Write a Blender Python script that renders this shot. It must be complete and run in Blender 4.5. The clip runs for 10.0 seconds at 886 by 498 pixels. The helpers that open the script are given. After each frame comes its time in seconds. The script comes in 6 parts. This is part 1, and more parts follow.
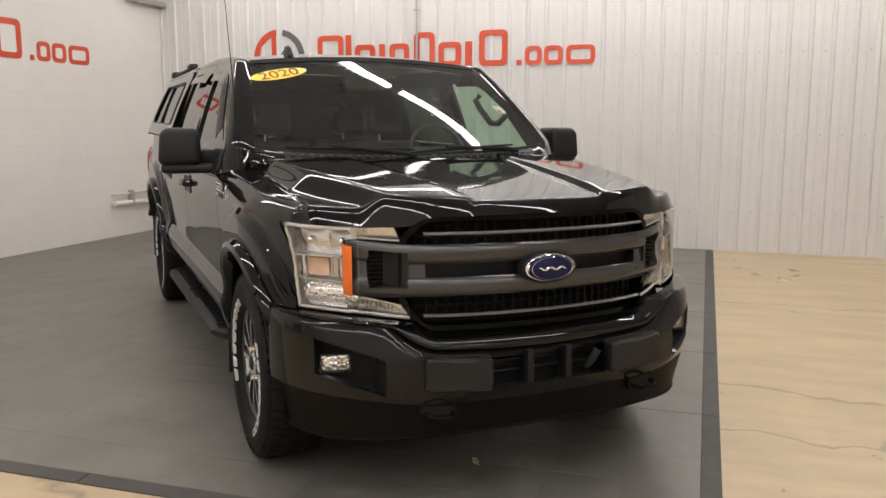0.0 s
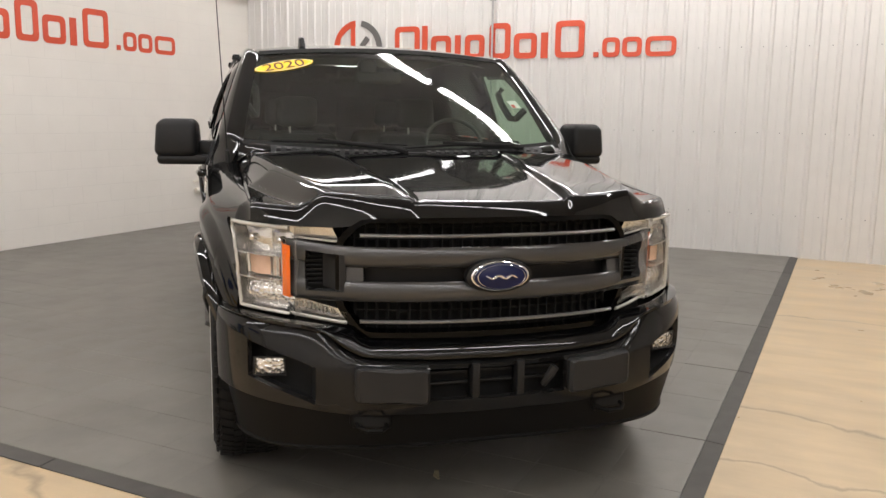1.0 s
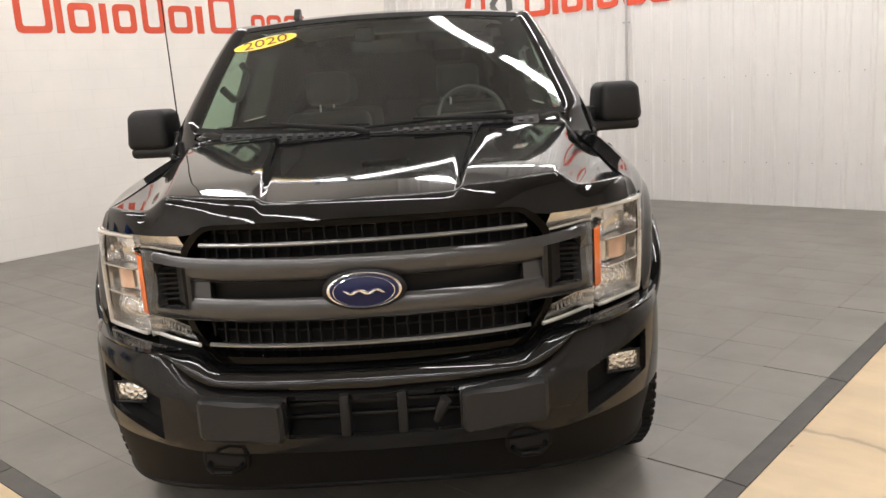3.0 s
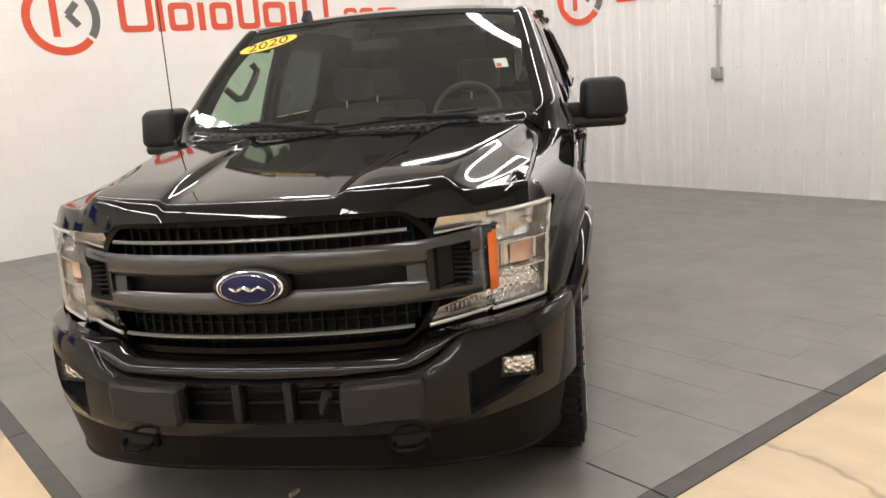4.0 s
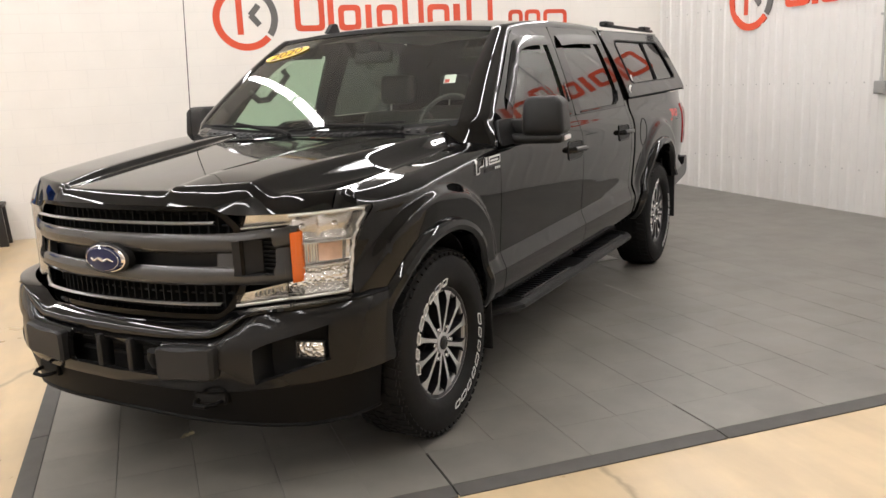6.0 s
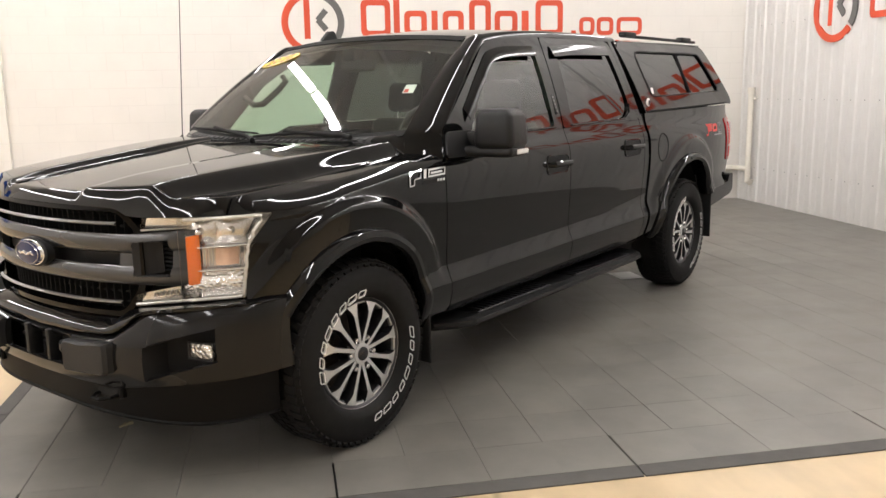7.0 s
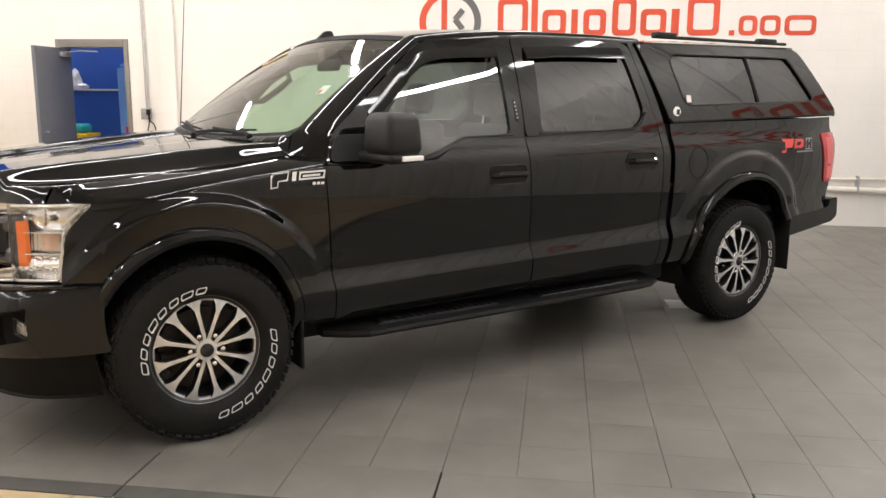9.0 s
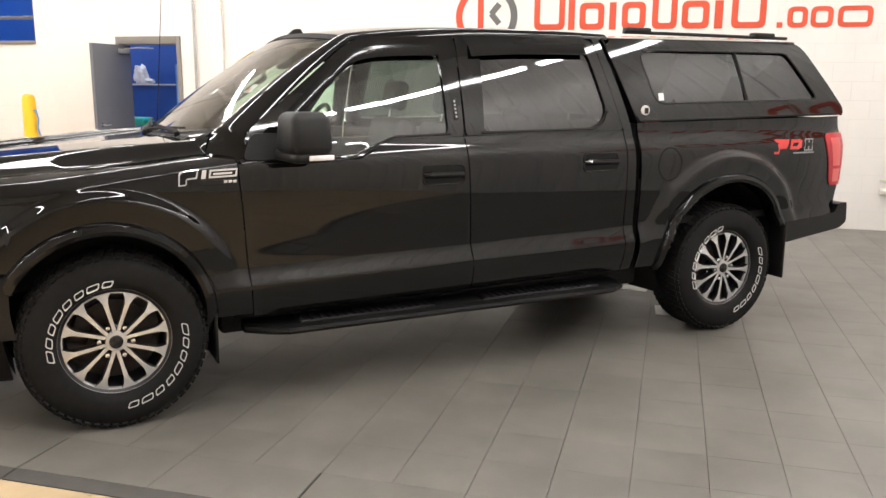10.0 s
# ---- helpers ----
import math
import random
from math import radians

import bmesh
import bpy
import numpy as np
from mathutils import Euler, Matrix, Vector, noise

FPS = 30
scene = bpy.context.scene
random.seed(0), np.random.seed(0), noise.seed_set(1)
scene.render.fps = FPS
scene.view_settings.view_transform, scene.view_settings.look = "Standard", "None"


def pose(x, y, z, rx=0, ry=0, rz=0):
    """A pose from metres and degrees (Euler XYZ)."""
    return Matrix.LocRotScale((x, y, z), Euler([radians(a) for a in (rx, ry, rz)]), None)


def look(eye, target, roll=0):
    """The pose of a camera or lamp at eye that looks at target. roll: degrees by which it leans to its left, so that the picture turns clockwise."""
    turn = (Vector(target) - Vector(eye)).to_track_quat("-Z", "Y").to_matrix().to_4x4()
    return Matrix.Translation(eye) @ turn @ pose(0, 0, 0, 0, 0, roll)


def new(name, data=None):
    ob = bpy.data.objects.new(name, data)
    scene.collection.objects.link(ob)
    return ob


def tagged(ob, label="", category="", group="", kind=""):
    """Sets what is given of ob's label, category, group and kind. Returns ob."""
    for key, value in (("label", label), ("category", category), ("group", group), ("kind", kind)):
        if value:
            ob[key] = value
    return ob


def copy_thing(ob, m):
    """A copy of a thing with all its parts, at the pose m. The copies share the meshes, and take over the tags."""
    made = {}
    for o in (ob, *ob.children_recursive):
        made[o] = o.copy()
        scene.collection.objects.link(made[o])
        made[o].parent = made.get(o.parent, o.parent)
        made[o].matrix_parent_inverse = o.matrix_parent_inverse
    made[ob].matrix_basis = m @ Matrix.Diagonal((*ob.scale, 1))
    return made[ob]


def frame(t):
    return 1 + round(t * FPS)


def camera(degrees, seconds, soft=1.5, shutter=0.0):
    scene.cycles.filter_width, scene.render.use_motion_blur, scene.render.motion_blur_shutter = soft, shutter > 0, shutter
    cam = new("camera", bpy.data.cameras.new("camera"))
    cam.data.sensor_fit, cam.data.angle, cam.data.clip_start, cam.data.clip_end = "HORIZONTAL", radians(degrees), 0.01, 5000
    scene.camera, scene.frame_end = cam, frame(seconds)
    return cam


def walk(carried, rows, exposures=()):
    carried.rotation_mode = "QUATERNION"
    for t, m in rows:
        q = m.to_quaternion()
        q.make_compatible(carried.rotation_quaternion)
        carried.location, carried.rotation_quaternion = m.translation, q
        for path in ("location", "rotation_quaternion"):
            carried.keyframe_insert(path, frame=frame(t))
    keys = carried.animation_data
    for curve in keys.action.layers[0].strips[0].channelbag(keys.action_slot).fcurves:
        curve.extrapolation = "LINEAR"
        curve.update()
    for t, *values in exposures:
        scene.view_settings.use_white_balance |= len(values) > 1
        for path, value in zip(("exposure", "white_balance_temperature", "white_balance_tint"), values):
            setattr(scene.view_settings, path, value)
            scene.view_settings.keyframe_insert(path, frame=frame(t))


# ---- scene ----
cam = camera(56.3, 10.0)
PATH = [
    (0, (-1.645, -3.573, 1.443), (-0.832, -1.769, 1.151), 0.0),
    (0.5, (-1.326, -3.603, 1.449), (-0.635, -1.755, 1.124), 0.1),
    (1, (-0.99, -3.619, 1.465), (-0.444, -1.721, 1.151), 0.9),
    (1.5, (-0.659, -3.52, 1.45), (-0.235, -1.592, 1.129), 1.2),
    (2, (-0.394, -3.42, 1.46), (-0.056, -1.478, 1.116), 0.0),
    (3.5, (0.608, -3.186, 1.498), (0.426, -1.236, 1.092), -4.6),
    (4, (1.022, -3.229, 1.504), (0.677, -1.302, 1.094), -4.4),
    (4.5, (1.379, -3.278, 1.506), (0.89, -1.386, 1.078), -3.1),
    (5, (1.78, -3.251, 1.521), (1.146, -1.406, 1.082), -2.4),
    (5.5, (2.223, -3.162, 1.517), (1.424, -1.377, 1.099), -2.5),
    (6, (2.637, -3.027, 1.522), (1.694, -1.308, 1.129), -2.4),
    (6.2, (2.805, -2.967, 1.519), (1.817, -1.269, 1.141), -2.5),
    (7.3, (3.539, -2.326, 1.529), (2.261, -0.835, 1.15), -0.6),
    (7.5, (3.679, -2.198, 1.515), (2.346, -0.755, 1.138), -0.6),
    (8, (3.934, -1.832, 1.543), (2.484, -0.506, 1.169), -0.9),
    (8.5, (4.216, -1.477, 1.554), (2.664, -0.27, 1.187), -0.3),
    (9, (4.429, -1.09, 1.534), (2.799, 0.007, 1.161), 0.4),
    (9.5, (4.646, -0.699, 1.548), (2.959, 0.304, 1.161), -0.2),
    (10, (4.839, -0.284, 1.569), (3.084, 0.592, 1.178), 0.4),
]
walk(cam, [(t, look(eye, target, roll)) for t, eye, target, roll in PATH],
     [(0, -0.30), (1, -0.14), (1.5, -0.13), (2, -0.01), (3.5, 0.21), (4.5, 0.22), (5.5, 0.17), (7.5, 0.27), (8, 0.12), (8.5, 0.14), (9, 0.36), (9.5, 0.50), (10, 0.56)])

# ---- light and exposure ----
world = bpy.data.worlds.new("world")
scene.world = world
world.use_nodes = True
world.node_tree.nodes["Background"].inputs[0].default_value = (0.8, 0.85, 1.0, 1)
world.node_tree.nodes["Background"].inputs[1].default_value = 0.02

LAMP_WATTS = 39.5          # emission strength of the strip diffusers
ROOM = pose(0, 0, 0, 0, 0, 48.14)   # the walls stand askew to the truck
RIB_U, BLOCK_V, CEIL, LAMP_Z = 6.49, 6.275, 5.6, 4.2
BACK_U, BACK_V = -9.0, -9.5


# ---- materials ----
def material(name, color, rough=0.5, metal=0.0, coat=0.0, spec=0.5, var=0.0, scale=8.0, bump=0.0, bscale=60.0, var2=0.0, emit=0.0, ior=1.5, rvar=0.0):
    m = bpy.data.materials.new(name)
    m.use_nodes = True
    nt = m.node_tree
    b = nt.nodes["Principled BSDF"]
    b.inputs["Base Color"].default_value = (*color, 1)
    b.inputs["Roughness"].default_value = rough
    b.inputs["Metallic"].default_value = metal
    b.inputs["Coat Weight"].default_value = coat
    b.inputs["Coat Roughness"].default_value = 0.03
    b.inputs["Specular IOR Level"].default_value = spec
    b.inputs["IOR"].default_value = ior
    if emit:
        b.inputs["Emission Color"].default_value = (*color, 1)
        b.inputs["Emission Strength"].default_value = emit
    co = nt.nodes.new("ShaderNodeTexCoord")
    if var or rvar:
        n1 = nt.nodes.new("ShaderNodeTexNoise")
        n1.inputs["Scale"].default_value, n1.inputs["Detail"].default_value = scale, 8
        n2 = nt.nodes.new("ShaderNodeTexNoise")
        n2.inputs["Scale"].default_value, n2.inputs["Detail"].default_value = scale * 0.13, 4
        nt.links.new(co.outputs["Object"], n1.inputs["Vector"])
        nt.links.new(co.outputs["Object"], n2.inputs["Vector"])
        add = nt.nodes.new("ShaderNodeMath")
        add.operation = "ADD"
        nt.links.new(n1.outputs[0], add.inputs[0])
        nt.links.new(n2.outputs[0], add.inputs[1])
        if var:
            mr = nt.nodes.new("ShaderNodeMapRange")
            mr.inputs[1].default_value, mr.inputs[2].default_value = 0.6, 1.4
            mr.inputs[3].default_value, mr.inputs[4].default_value = 1 - var, 1 + var
            nt.links.new(add.outputs[0], mr.inputs[0])
            mix = nt.nodes.new("ShaderNodeVectorMath")
            mix.operation = "SCALE"
            mix.inputs[0].default_value = color
            nt.links.new(mr.outputs[0], mix.inputs["Scale"])
            nt.links.new(mix.outputs[0], b.inputs["Base Color"])
        if rvar:
            rr = nt.nodes.new("ShaderNodeMapRange")
            rr.inputs[1].default_value, rr.inputs[2].default_value = 0.6, 1.4
            rr.inputs[3].default_value, rr.inputs[4].default_value = rough - rvar, rough + rvar
            nt.links.new(add.outputs[0], rr.inputs[0])
            nt.links.new(rr.outputs[0], b.inputs["Roughness"])
    if bump:
        nb = nt.nodes.new("ShaderNodeTexNoise")
        nb.inputs["Scale"].default_value, nb.inputs["Detail"].default_value = bscale, 5
        nt.links.new(co.outputs["Object"], nb.inputs["Vector"])
        bp = nt.nodes.new("ShaderNodeBump")
        bp.inputs["Strength"].default_value = bump
        bp.inputs["Distance"].default_value = 0.004
        nt.links.new(nb.outputs[0], bp.inputs["Height"])
        nt.links.new(bp.outputs[0], b.inputs["Normal"])
    return m


def glass(name, tint, gloss=0.02, base=0.085):
    """Thin tinted glass: see-through with a Fresnel sheen."""
    m = bpy.data.materials.new(name)
    m.use_nodes = True
    nt = m.node_tree
    nt.nodes.remove(nt.nodes["Principled BSDF"])
    out = nt.nodes["Material Output"]
    tr = nt.nodes.new("ShaderNodeBsdfTransparent")
    tr.inputs[0].default_value = (*tint, 1)
    gl = nt.nodes.new("ShaderNodeBsdfGlossy")
    gl.inputs["Roughness"].default_value = gloss
    fr = nt.nodes.new("ShaderNodeLayerWeight")
    fr.inputs["Blend"].default_value = 0.5
    pw = nt.nodes.new("ShaderNodeMath")
    pw.operation = "POWER"
    pw.inputs[1].default_value = 4.5
    mul = nt.nodes.new("ShaderNodeMath")
    mul.operation = "MULTIPLY_ADD"
    mul.inputs[1].default_value, mul.inputs[2].default_value = 0.9, base
    mul.use_clamp = True
    mix = nt.nodes.new("ShaderNodeMixShader")
    nt.links.new(fr.outputs["Facing"], pw.inputs[0])
    nt.links.new(pw.outputs[0], mul.inputs[0])
    nt.links.new(mul.outputs[0], mix.inputs[0])
    nt.links.new(tr.outputs[0], mix.inputs[1])
    nt.links.new(gl.outputs[0], mix.inputs[2])
    nt.links.new(mix.outputs[0], out.inputs[0])
    return m


PAINT = material("black_paint", (0.0026, 0.0026, 0.0027), 0.04, spec=0.41, bump=0.004, bscale=160)
BUMPER = material("black_bumper_paint", (0.0088, 0.0086, 0.0085), 0.10, spec=0.28, bump=0.01, bscale=200, rvar=0.04, scale=6)
PAINT_DARK = material("black_metal_bumper", (0.0012, 0.0011, 0.0011), 0.07, spec=0.15, bump=0.01, bscale=200, rvar=0.04, scale=6)
GREY_PAINT = material("dark_grey_paint", (0.037, 0.037, 0.037), 0.15, metal=0.15, spec=0.7, bump=0.01, bscale=300)
STRIP_GREY = material("grey_metal_strip", (0.32, 0.32, 0.31), 0.28, metal=0.8)
PLASTIC = material("black_plastic", (0.0095, 0.0094, 0.0093), 0.45, spec=0.24, var=0.15, scale=30, bump=0.25, bscale=500)
DAM_BLACK = material("black_dam_plastic", (0.0050, 0.0048, 0.0046), 0.52, spec=0.09, var=0.15, scale=12, bump=0.1, bscale=300)
# step coating; the same black stands for shade in the slot and handle cups
STEP_SHADE_BLACK = material("black_step_and_shade", (0.0055, 0.0055, 0.0056), 0.42, spec=0.22, var=0.15, scale=20, bump=0.2, bscale=500)
PLASTIC_SMOKED = material("smoked_acrylic", (0.004, 0.004, 0.004), 0.12, spec=0.3)
PLASTIC_GREY = material("dark_grey_plastic", (0.017, 0.0168, 0.0168), 0.45, spec=0.25, var=0.1, scale=20, bump=0.2, bscale=600)
MATTE = material("matte_black", (0.013, 0.0128, 0.0124), 0.75, spec=0.16, var=0.2, scale=10)
RUBBER = material("tyre_rubber", (0.0105, 0.0102, 0.0100), 0.66, spec=0.15, var=0.25, scale=25, bump=0.2, bscale=300)
TYRE_WHITE = material("raised_white", (0.62, 0.62, 0.60), 0.6, var=0.1, scale=40)
ALLOY = material("machined_alloy", (0.60, 0.60, 0.595), 0.27, metal=0.6)
ALLOY_DARK = material("dark_alloy", (0.035, 0.035, 0.038), 0.35, metal=0.7, var=0.1)
BRAKE = material("brake_disc", (0.035, 0.030, 0.027), 0.5, metal=0.7, var=0.4, scale=20)
CHROME = material("chrome", (0.80, 0.80, 0.80), 0.06, metal=1.0)
GREY_TOOTH = material("grey_light_guide", (0.30, 0.295, 0.28), 0.3, metal=0.5)
BEZEL = material("lamp_bezel", (0.52, 0.50, 0.455), 0.25, metal=0.3, bump=0.1, bscale=40)
BOWL = material("smooth_lamp_chrome", (0.74, 0.73, 0.71), 0.20, metal=1.0, bump=0.35, bscale=70)
AMBER = material("amber_lens", (0.85, 0.16, 0.012), 0.18, coat=0.6, var=0.1, scale=60)
AMBER_PALE = material("pale_amber_bulb", (0.66, 0.44, 0.32), 0.25, coat=0.4, var=0.12, scale=40)
RED_LENS = material("red_lens", (0.42, 0.014, 0.02), 0.15, coat=0.8, var=0.1, scale=40)
RED_LIGHT = material("red_lens_rim", (0.62, 0.07, 0.07), 0.2, coat=0.5)
BLUE_OVAL = material("blue_enamel", (0.004, 0.007, 0.048), 0.28, spec=0.3)
STICKER_YELLOW = material("yellow_vinyl", (0.90, 0.60, 0.012), 0.4, var=0.03)
STICKER_RED = material("red_print", (0.62, 0.03, 0.015), 0.45)
STICKER_DARK = material("dark_brown_print", (0.10, 0.022, 0.008), 0.45)
LABEL_WHITE = material("white_label", (0.72, 0.70, 0.68), 0.5)
DECAL_RED = material("red_decal", (0.55, 0.035, 0.03), 0.35)
DECAL_GREY = material("grey_decal", (0.16, 0.16, 0.16), 0.35)
SEAT_CLOTH = material("dark_seat_cloth", (0.016, 0.016, 0.016), 0.85, var=0.2, scale=60, bump=0.3, bscale=300)
STEER = material("steering_wheel_grip", (0.016, 0.016, 0.0165), 0.5, bump=0.1, bscale=200)
CAP_BLACK = material("gloss_black_cap", (0.010, 0.010, 0.011), 0.15)
DASH = material("dash_plastic", (0.02, 0.02, 0.02), 0.6, bump=0.2, bscale=400)
HEADLINER = material("headliner_cloth", (0.22, 0.215, 0.20), 0.9, var=0.05)
WINDSHIELD = glass("windshield_glass", (0.68, 0.80, 0.69), gloss=0.045, base=0.095)
SIDE_GLASS = glass("front_side_glass", (0.66, 0.84, 0.72), base=0.115)
PRIVACY = glass("privacy_glass", (0.09, 0.105, 0.10), base=0.10)
CAP_GLASS = glass("cap_tinted_glass", (0.30, 0.34, 0.31), base=0.10)
FROST = material("frosted_lamp_wall", (0.80, 0.79, 0.77), 0.16, metal=0.85, var=0.10, scale=40, bump=0.06, bscale=120)
LENS = glass("clear_lens", (0.95, 0.95, 0.95), base=0.05)
WALL_RED = material("sign_red", (0.62, 0.075, 0.028), 0.5, var=0.05, scale=12)
WALL_GREY = material("sign_grey", (0.12, 0.115, 0.11), 0.5, var=0.05, scale=12)
RIB_WHITE = material("white_ribbed_steel", (0.66, 0.645, 0.62), 0.38, var=0.035, scale=5, bump=0.02, bscale=12, rvar=0.06)
BACK_WHITE = material("white_wall_paint", (0.82, 0.80, 0.77), 0.5, var=0.04, scale=3)
CEILING_WHITE = material("white_ceiling_steel", (0.44, 0.43, 0.415), 0.6, var=0.05, scale=4)
PVC = material("white_pipe", (0.74, 0.70, 0.62), 0.4, var=0.05)
GALV = material("galvanised_conduit", (0.42, 0.42, 0.41), 0.45, metal=0.6, var=0.1, scale=30)
BOX_GREY = material("grey_box", (0.30, 0.30, 0.29), 0.5, metal=0.3, var=0.1)
DOOR_GREY = material("grey_door_paint", (0.105, 0.11, 0.125), 0.5, var=0.08, scale=6)
FRAME_GREY = material("taupe_frame_paint", (0.19, 0.175, 0.155), 0.5, var=0.06)
BLUE_WALL = material("blue_wall_paint", (0.012, 0.085, 0.40), 0.5, var=0.12, scale=3)
BLUE_LIGHT = material("light_blue_enamel", (0.12, 0.27, 0.58), 0.4, var=0.08)
YELLOW = material("yellow_sleeve", (0.85, 0.52, 0.015), 0.45, var=0.06)
TEAL = material("teal_plastic", (0.02, 0.42, 0.40), 0.4)
SHEET_PAPER = material("coated_white_sheet", (0.80, 0.80, 0.78), 0.3, spec=0.6, var=0.04)
PAPER = material("white_paper", (0.75, 0.75, 0.74), 0.7, var=0.05)
BLACK_WOOD = material("black_stained_wood", (0.015, 0.013, 0.012), 0.5, var=0.2, scale=12)
MAT_EDGE = material("black_rubber_ramp", (0.068, 0.064, 0.058), 0.7, var=0.25, scale=9, bump=0.2, bscale=120)
DRY_LEAF = material("dry_scrap", (0.35, 0.31, 0.20), 0.8, var=0.2, scale=60)
LAMP_GLOW = material("lamp_diffuser", (1.015, 0.985, 0.985), 0.5, emit=LAMP_WATTS)
LAMP_BODY = material("white_lamp_body", (0.75, 0.75, 0.73), 0.4)


def block_material():
    m = material("painted_block", (0.77, 0.74, 0.69), 0.45, var=0.04, scale=3, rvar=0.08)
    nt = m.node_tree
    b = nt.nodes["Principled BSDF"]
    co = nt.nodes.new("ShaderNodeTexCoord")
    sep, com = nt.nodes.new("ShaderNodeSeparateXYZ"), nt.nodes.new("ShaderNodeCombineXYZ")
    nt.links.new(co.outputs["Object"], sep.inputs[0])
    nt.links.new(sep.outputs["X"], com.inputs["X"])
    nt.links.new(sep.outputs["Z"], com.inputs["Y"])
    br = nt.nodes.new("ShaderNodeTexBrick")
    br.inputs["Scale"].default_value = 1.0
    br.inputs["Brick Width"].default_value, br.inputs["Row Height"].default_value = 0.406, 0.2032
    br.inputs["Mortar Size"].default_value, br.inputs["Mortar Smooth"].default_value = 0.0025, 0.8
    br.inputs["Color1"].default_value = br.inputs["Color2"].default_value = (1, 1, 1, 1)
    br.inputs["Mortar"].default_value = (0, 0, 0, 1)
    nt.links.new(com.outputs[0], br.inputs["Vector"])
    line = nt.nodes.new("ShaderNodeMapRange")
    line.inputs[3].default_value, line.inputs[4].default_value = 0.90, 1.0
    nt.links.new(br.outputs["Color"], line.inputs[0])
    sc = nt.nodes.new("ShaderNodeVectorMath")
    sc.operation = "SCALE"
    nt.links.new(b.inputs["Base Color"].links[0].from_socket, sc.inputs[0])
    nt.links.new(line.outputs[0], sc.inputs["Scale"])
    nt.links.new(sc.outputs[0], b.inputs["Base Color"])
    nz = nt.nodes.new("ShaderNodeTexNoise")
    nz.inputs["Scale"].default_value, nz.inputs["Detail"].default_value = 90, 6
    nt.links.new(co.outputs["Object"], nz.inputs["Vector"])
    ad = nt.nodes.new("ShaderNodeMath")
    ad.operation = "MULTIPLY_ADD"
    ad.inputs[1].default_value = 0.3
    nt.links.new(nz.outputs[0], ad.inputs[0])
    nt.links.new(br.outputs["Color"], ad.inputs[2])
    bp = nt.nodes.new("ShaderNodeBump")
    bp.inputs["Strength"].default_value, bp.inputs["Distance"].default_value = 0.5, 0.004
    nt.links.new(ad.outputs[0], bp.inputs["Height"])
    nt.links.new(bp.outputs[0], b.inputs["Normal"])
    return m


def concrete_material():
    m = material("tan_sealed_concrete", (0.52, 0.395, 0.24), 0.33, var=0.14, scale=5, rvar=0.10, bump=0.05, bscale=18)
    nt = m.node_tree
    b = nt.nodes["Principled BSDF"]
    co = nt.nodes.new("ShaderNodeTexCoord")
    # hairline cracks and trowel veins
    vo = nt.nodes.new("ShaderNodeTexVoronoi")
    vo.feature = "DISTANCE_TO_EDGE"
    vo.inputs["Scale"].default_value = 0.30
    nz = nt.nodes.new("ShaderNodeTexNoise")
    nz.inputs["Scale"].default_value, nz.inputs["Detail"].default_value = 2.2, 6
    mixv = nt.nodes.new("ShaderNodeVectorMath")
    mixv.operation = "MULTIPLY_ADD"
    mixv.inputs[1].default_value = (0.35, 0.35, 0.35)
    nt.links.new(co.outputs["Object"], nz.inputs["Vector"])
    nt.links.new(nz.outputs["Color"], mixv.inputs[0])
    nt.links.new(co.outputs["Object"], mixv.inputs[2])
    flat = nt.nodes.new("ShaderNodeVectorMath")
    flat.operation = "MULTIPLY"
    flat.inputs[1].default_value = (1.5, 0.55, 1.0)
    nt.links.new(mixv.outputs[0], flat.inputs[0])
    nt.links.new(flat.outputs[0], vo.inputs["Vector"])
    long_ = nt.nodes.new("ShaderNodeVectorMath")
    long_.operation = "MULTIPLY"
    long_.inputs[1].default_value = (3.0, 0.7, 1.0)
    streak = nt.nodes.new("ShaderNodeTexNoise")
    streak.inputs["Scale"].default_value, streak.inputs["Detail"].default_value = 1.6, 7
    nt.links.new(co.outputs["Object"], long_.inputs[0])
    nt.links.new(long_.outputs[0], streak.inputs["Vector"])
    stain = nt.nodes.new("ShaderNodeMapRange")
    stain.inputs[1].default_value, stain.inputs[2].default_value = 0.34, 0.64
    stain.inputs[3].default_value, stain.inputs[4].default_value = 0.86, 1.05
    nt.links.new(streak.outputs[0], stain.inputs[0])
    mr = nt.nodes.new("ShaderNodeMapRange")
    mr.inputs[1].default_value, mr.inputs[2].default_value = 0.0, 0.008
    mr.inputs[3].default_value, mr.inputs[4].default_value = 0.60, 1.0
    nt.links.new(vo.outputs["Distance"], mr.inputs[0])
    old = b.inputs["Base Color"].links[0].from_socket
    sc = nt.nodes.new("ShaderNodeVectorMath")
    sc.operation = "SCALE"
    nt.links.new(old, sc.inputs[0])
    both = nt.nodes.new("ShaderNodeMath")
    both.operation = "MULTIPLY"
    nt.links.new(mr.outputs[0], both.inputs[0])
    nt.links.new(stain.outputs[0], both.inputs[1])
    nt.links.new(both.outputs[0], sc.inputs["Scale"])
    nt.links.new(sc.outputs[0], b.inputs["Base Color"])
    return m


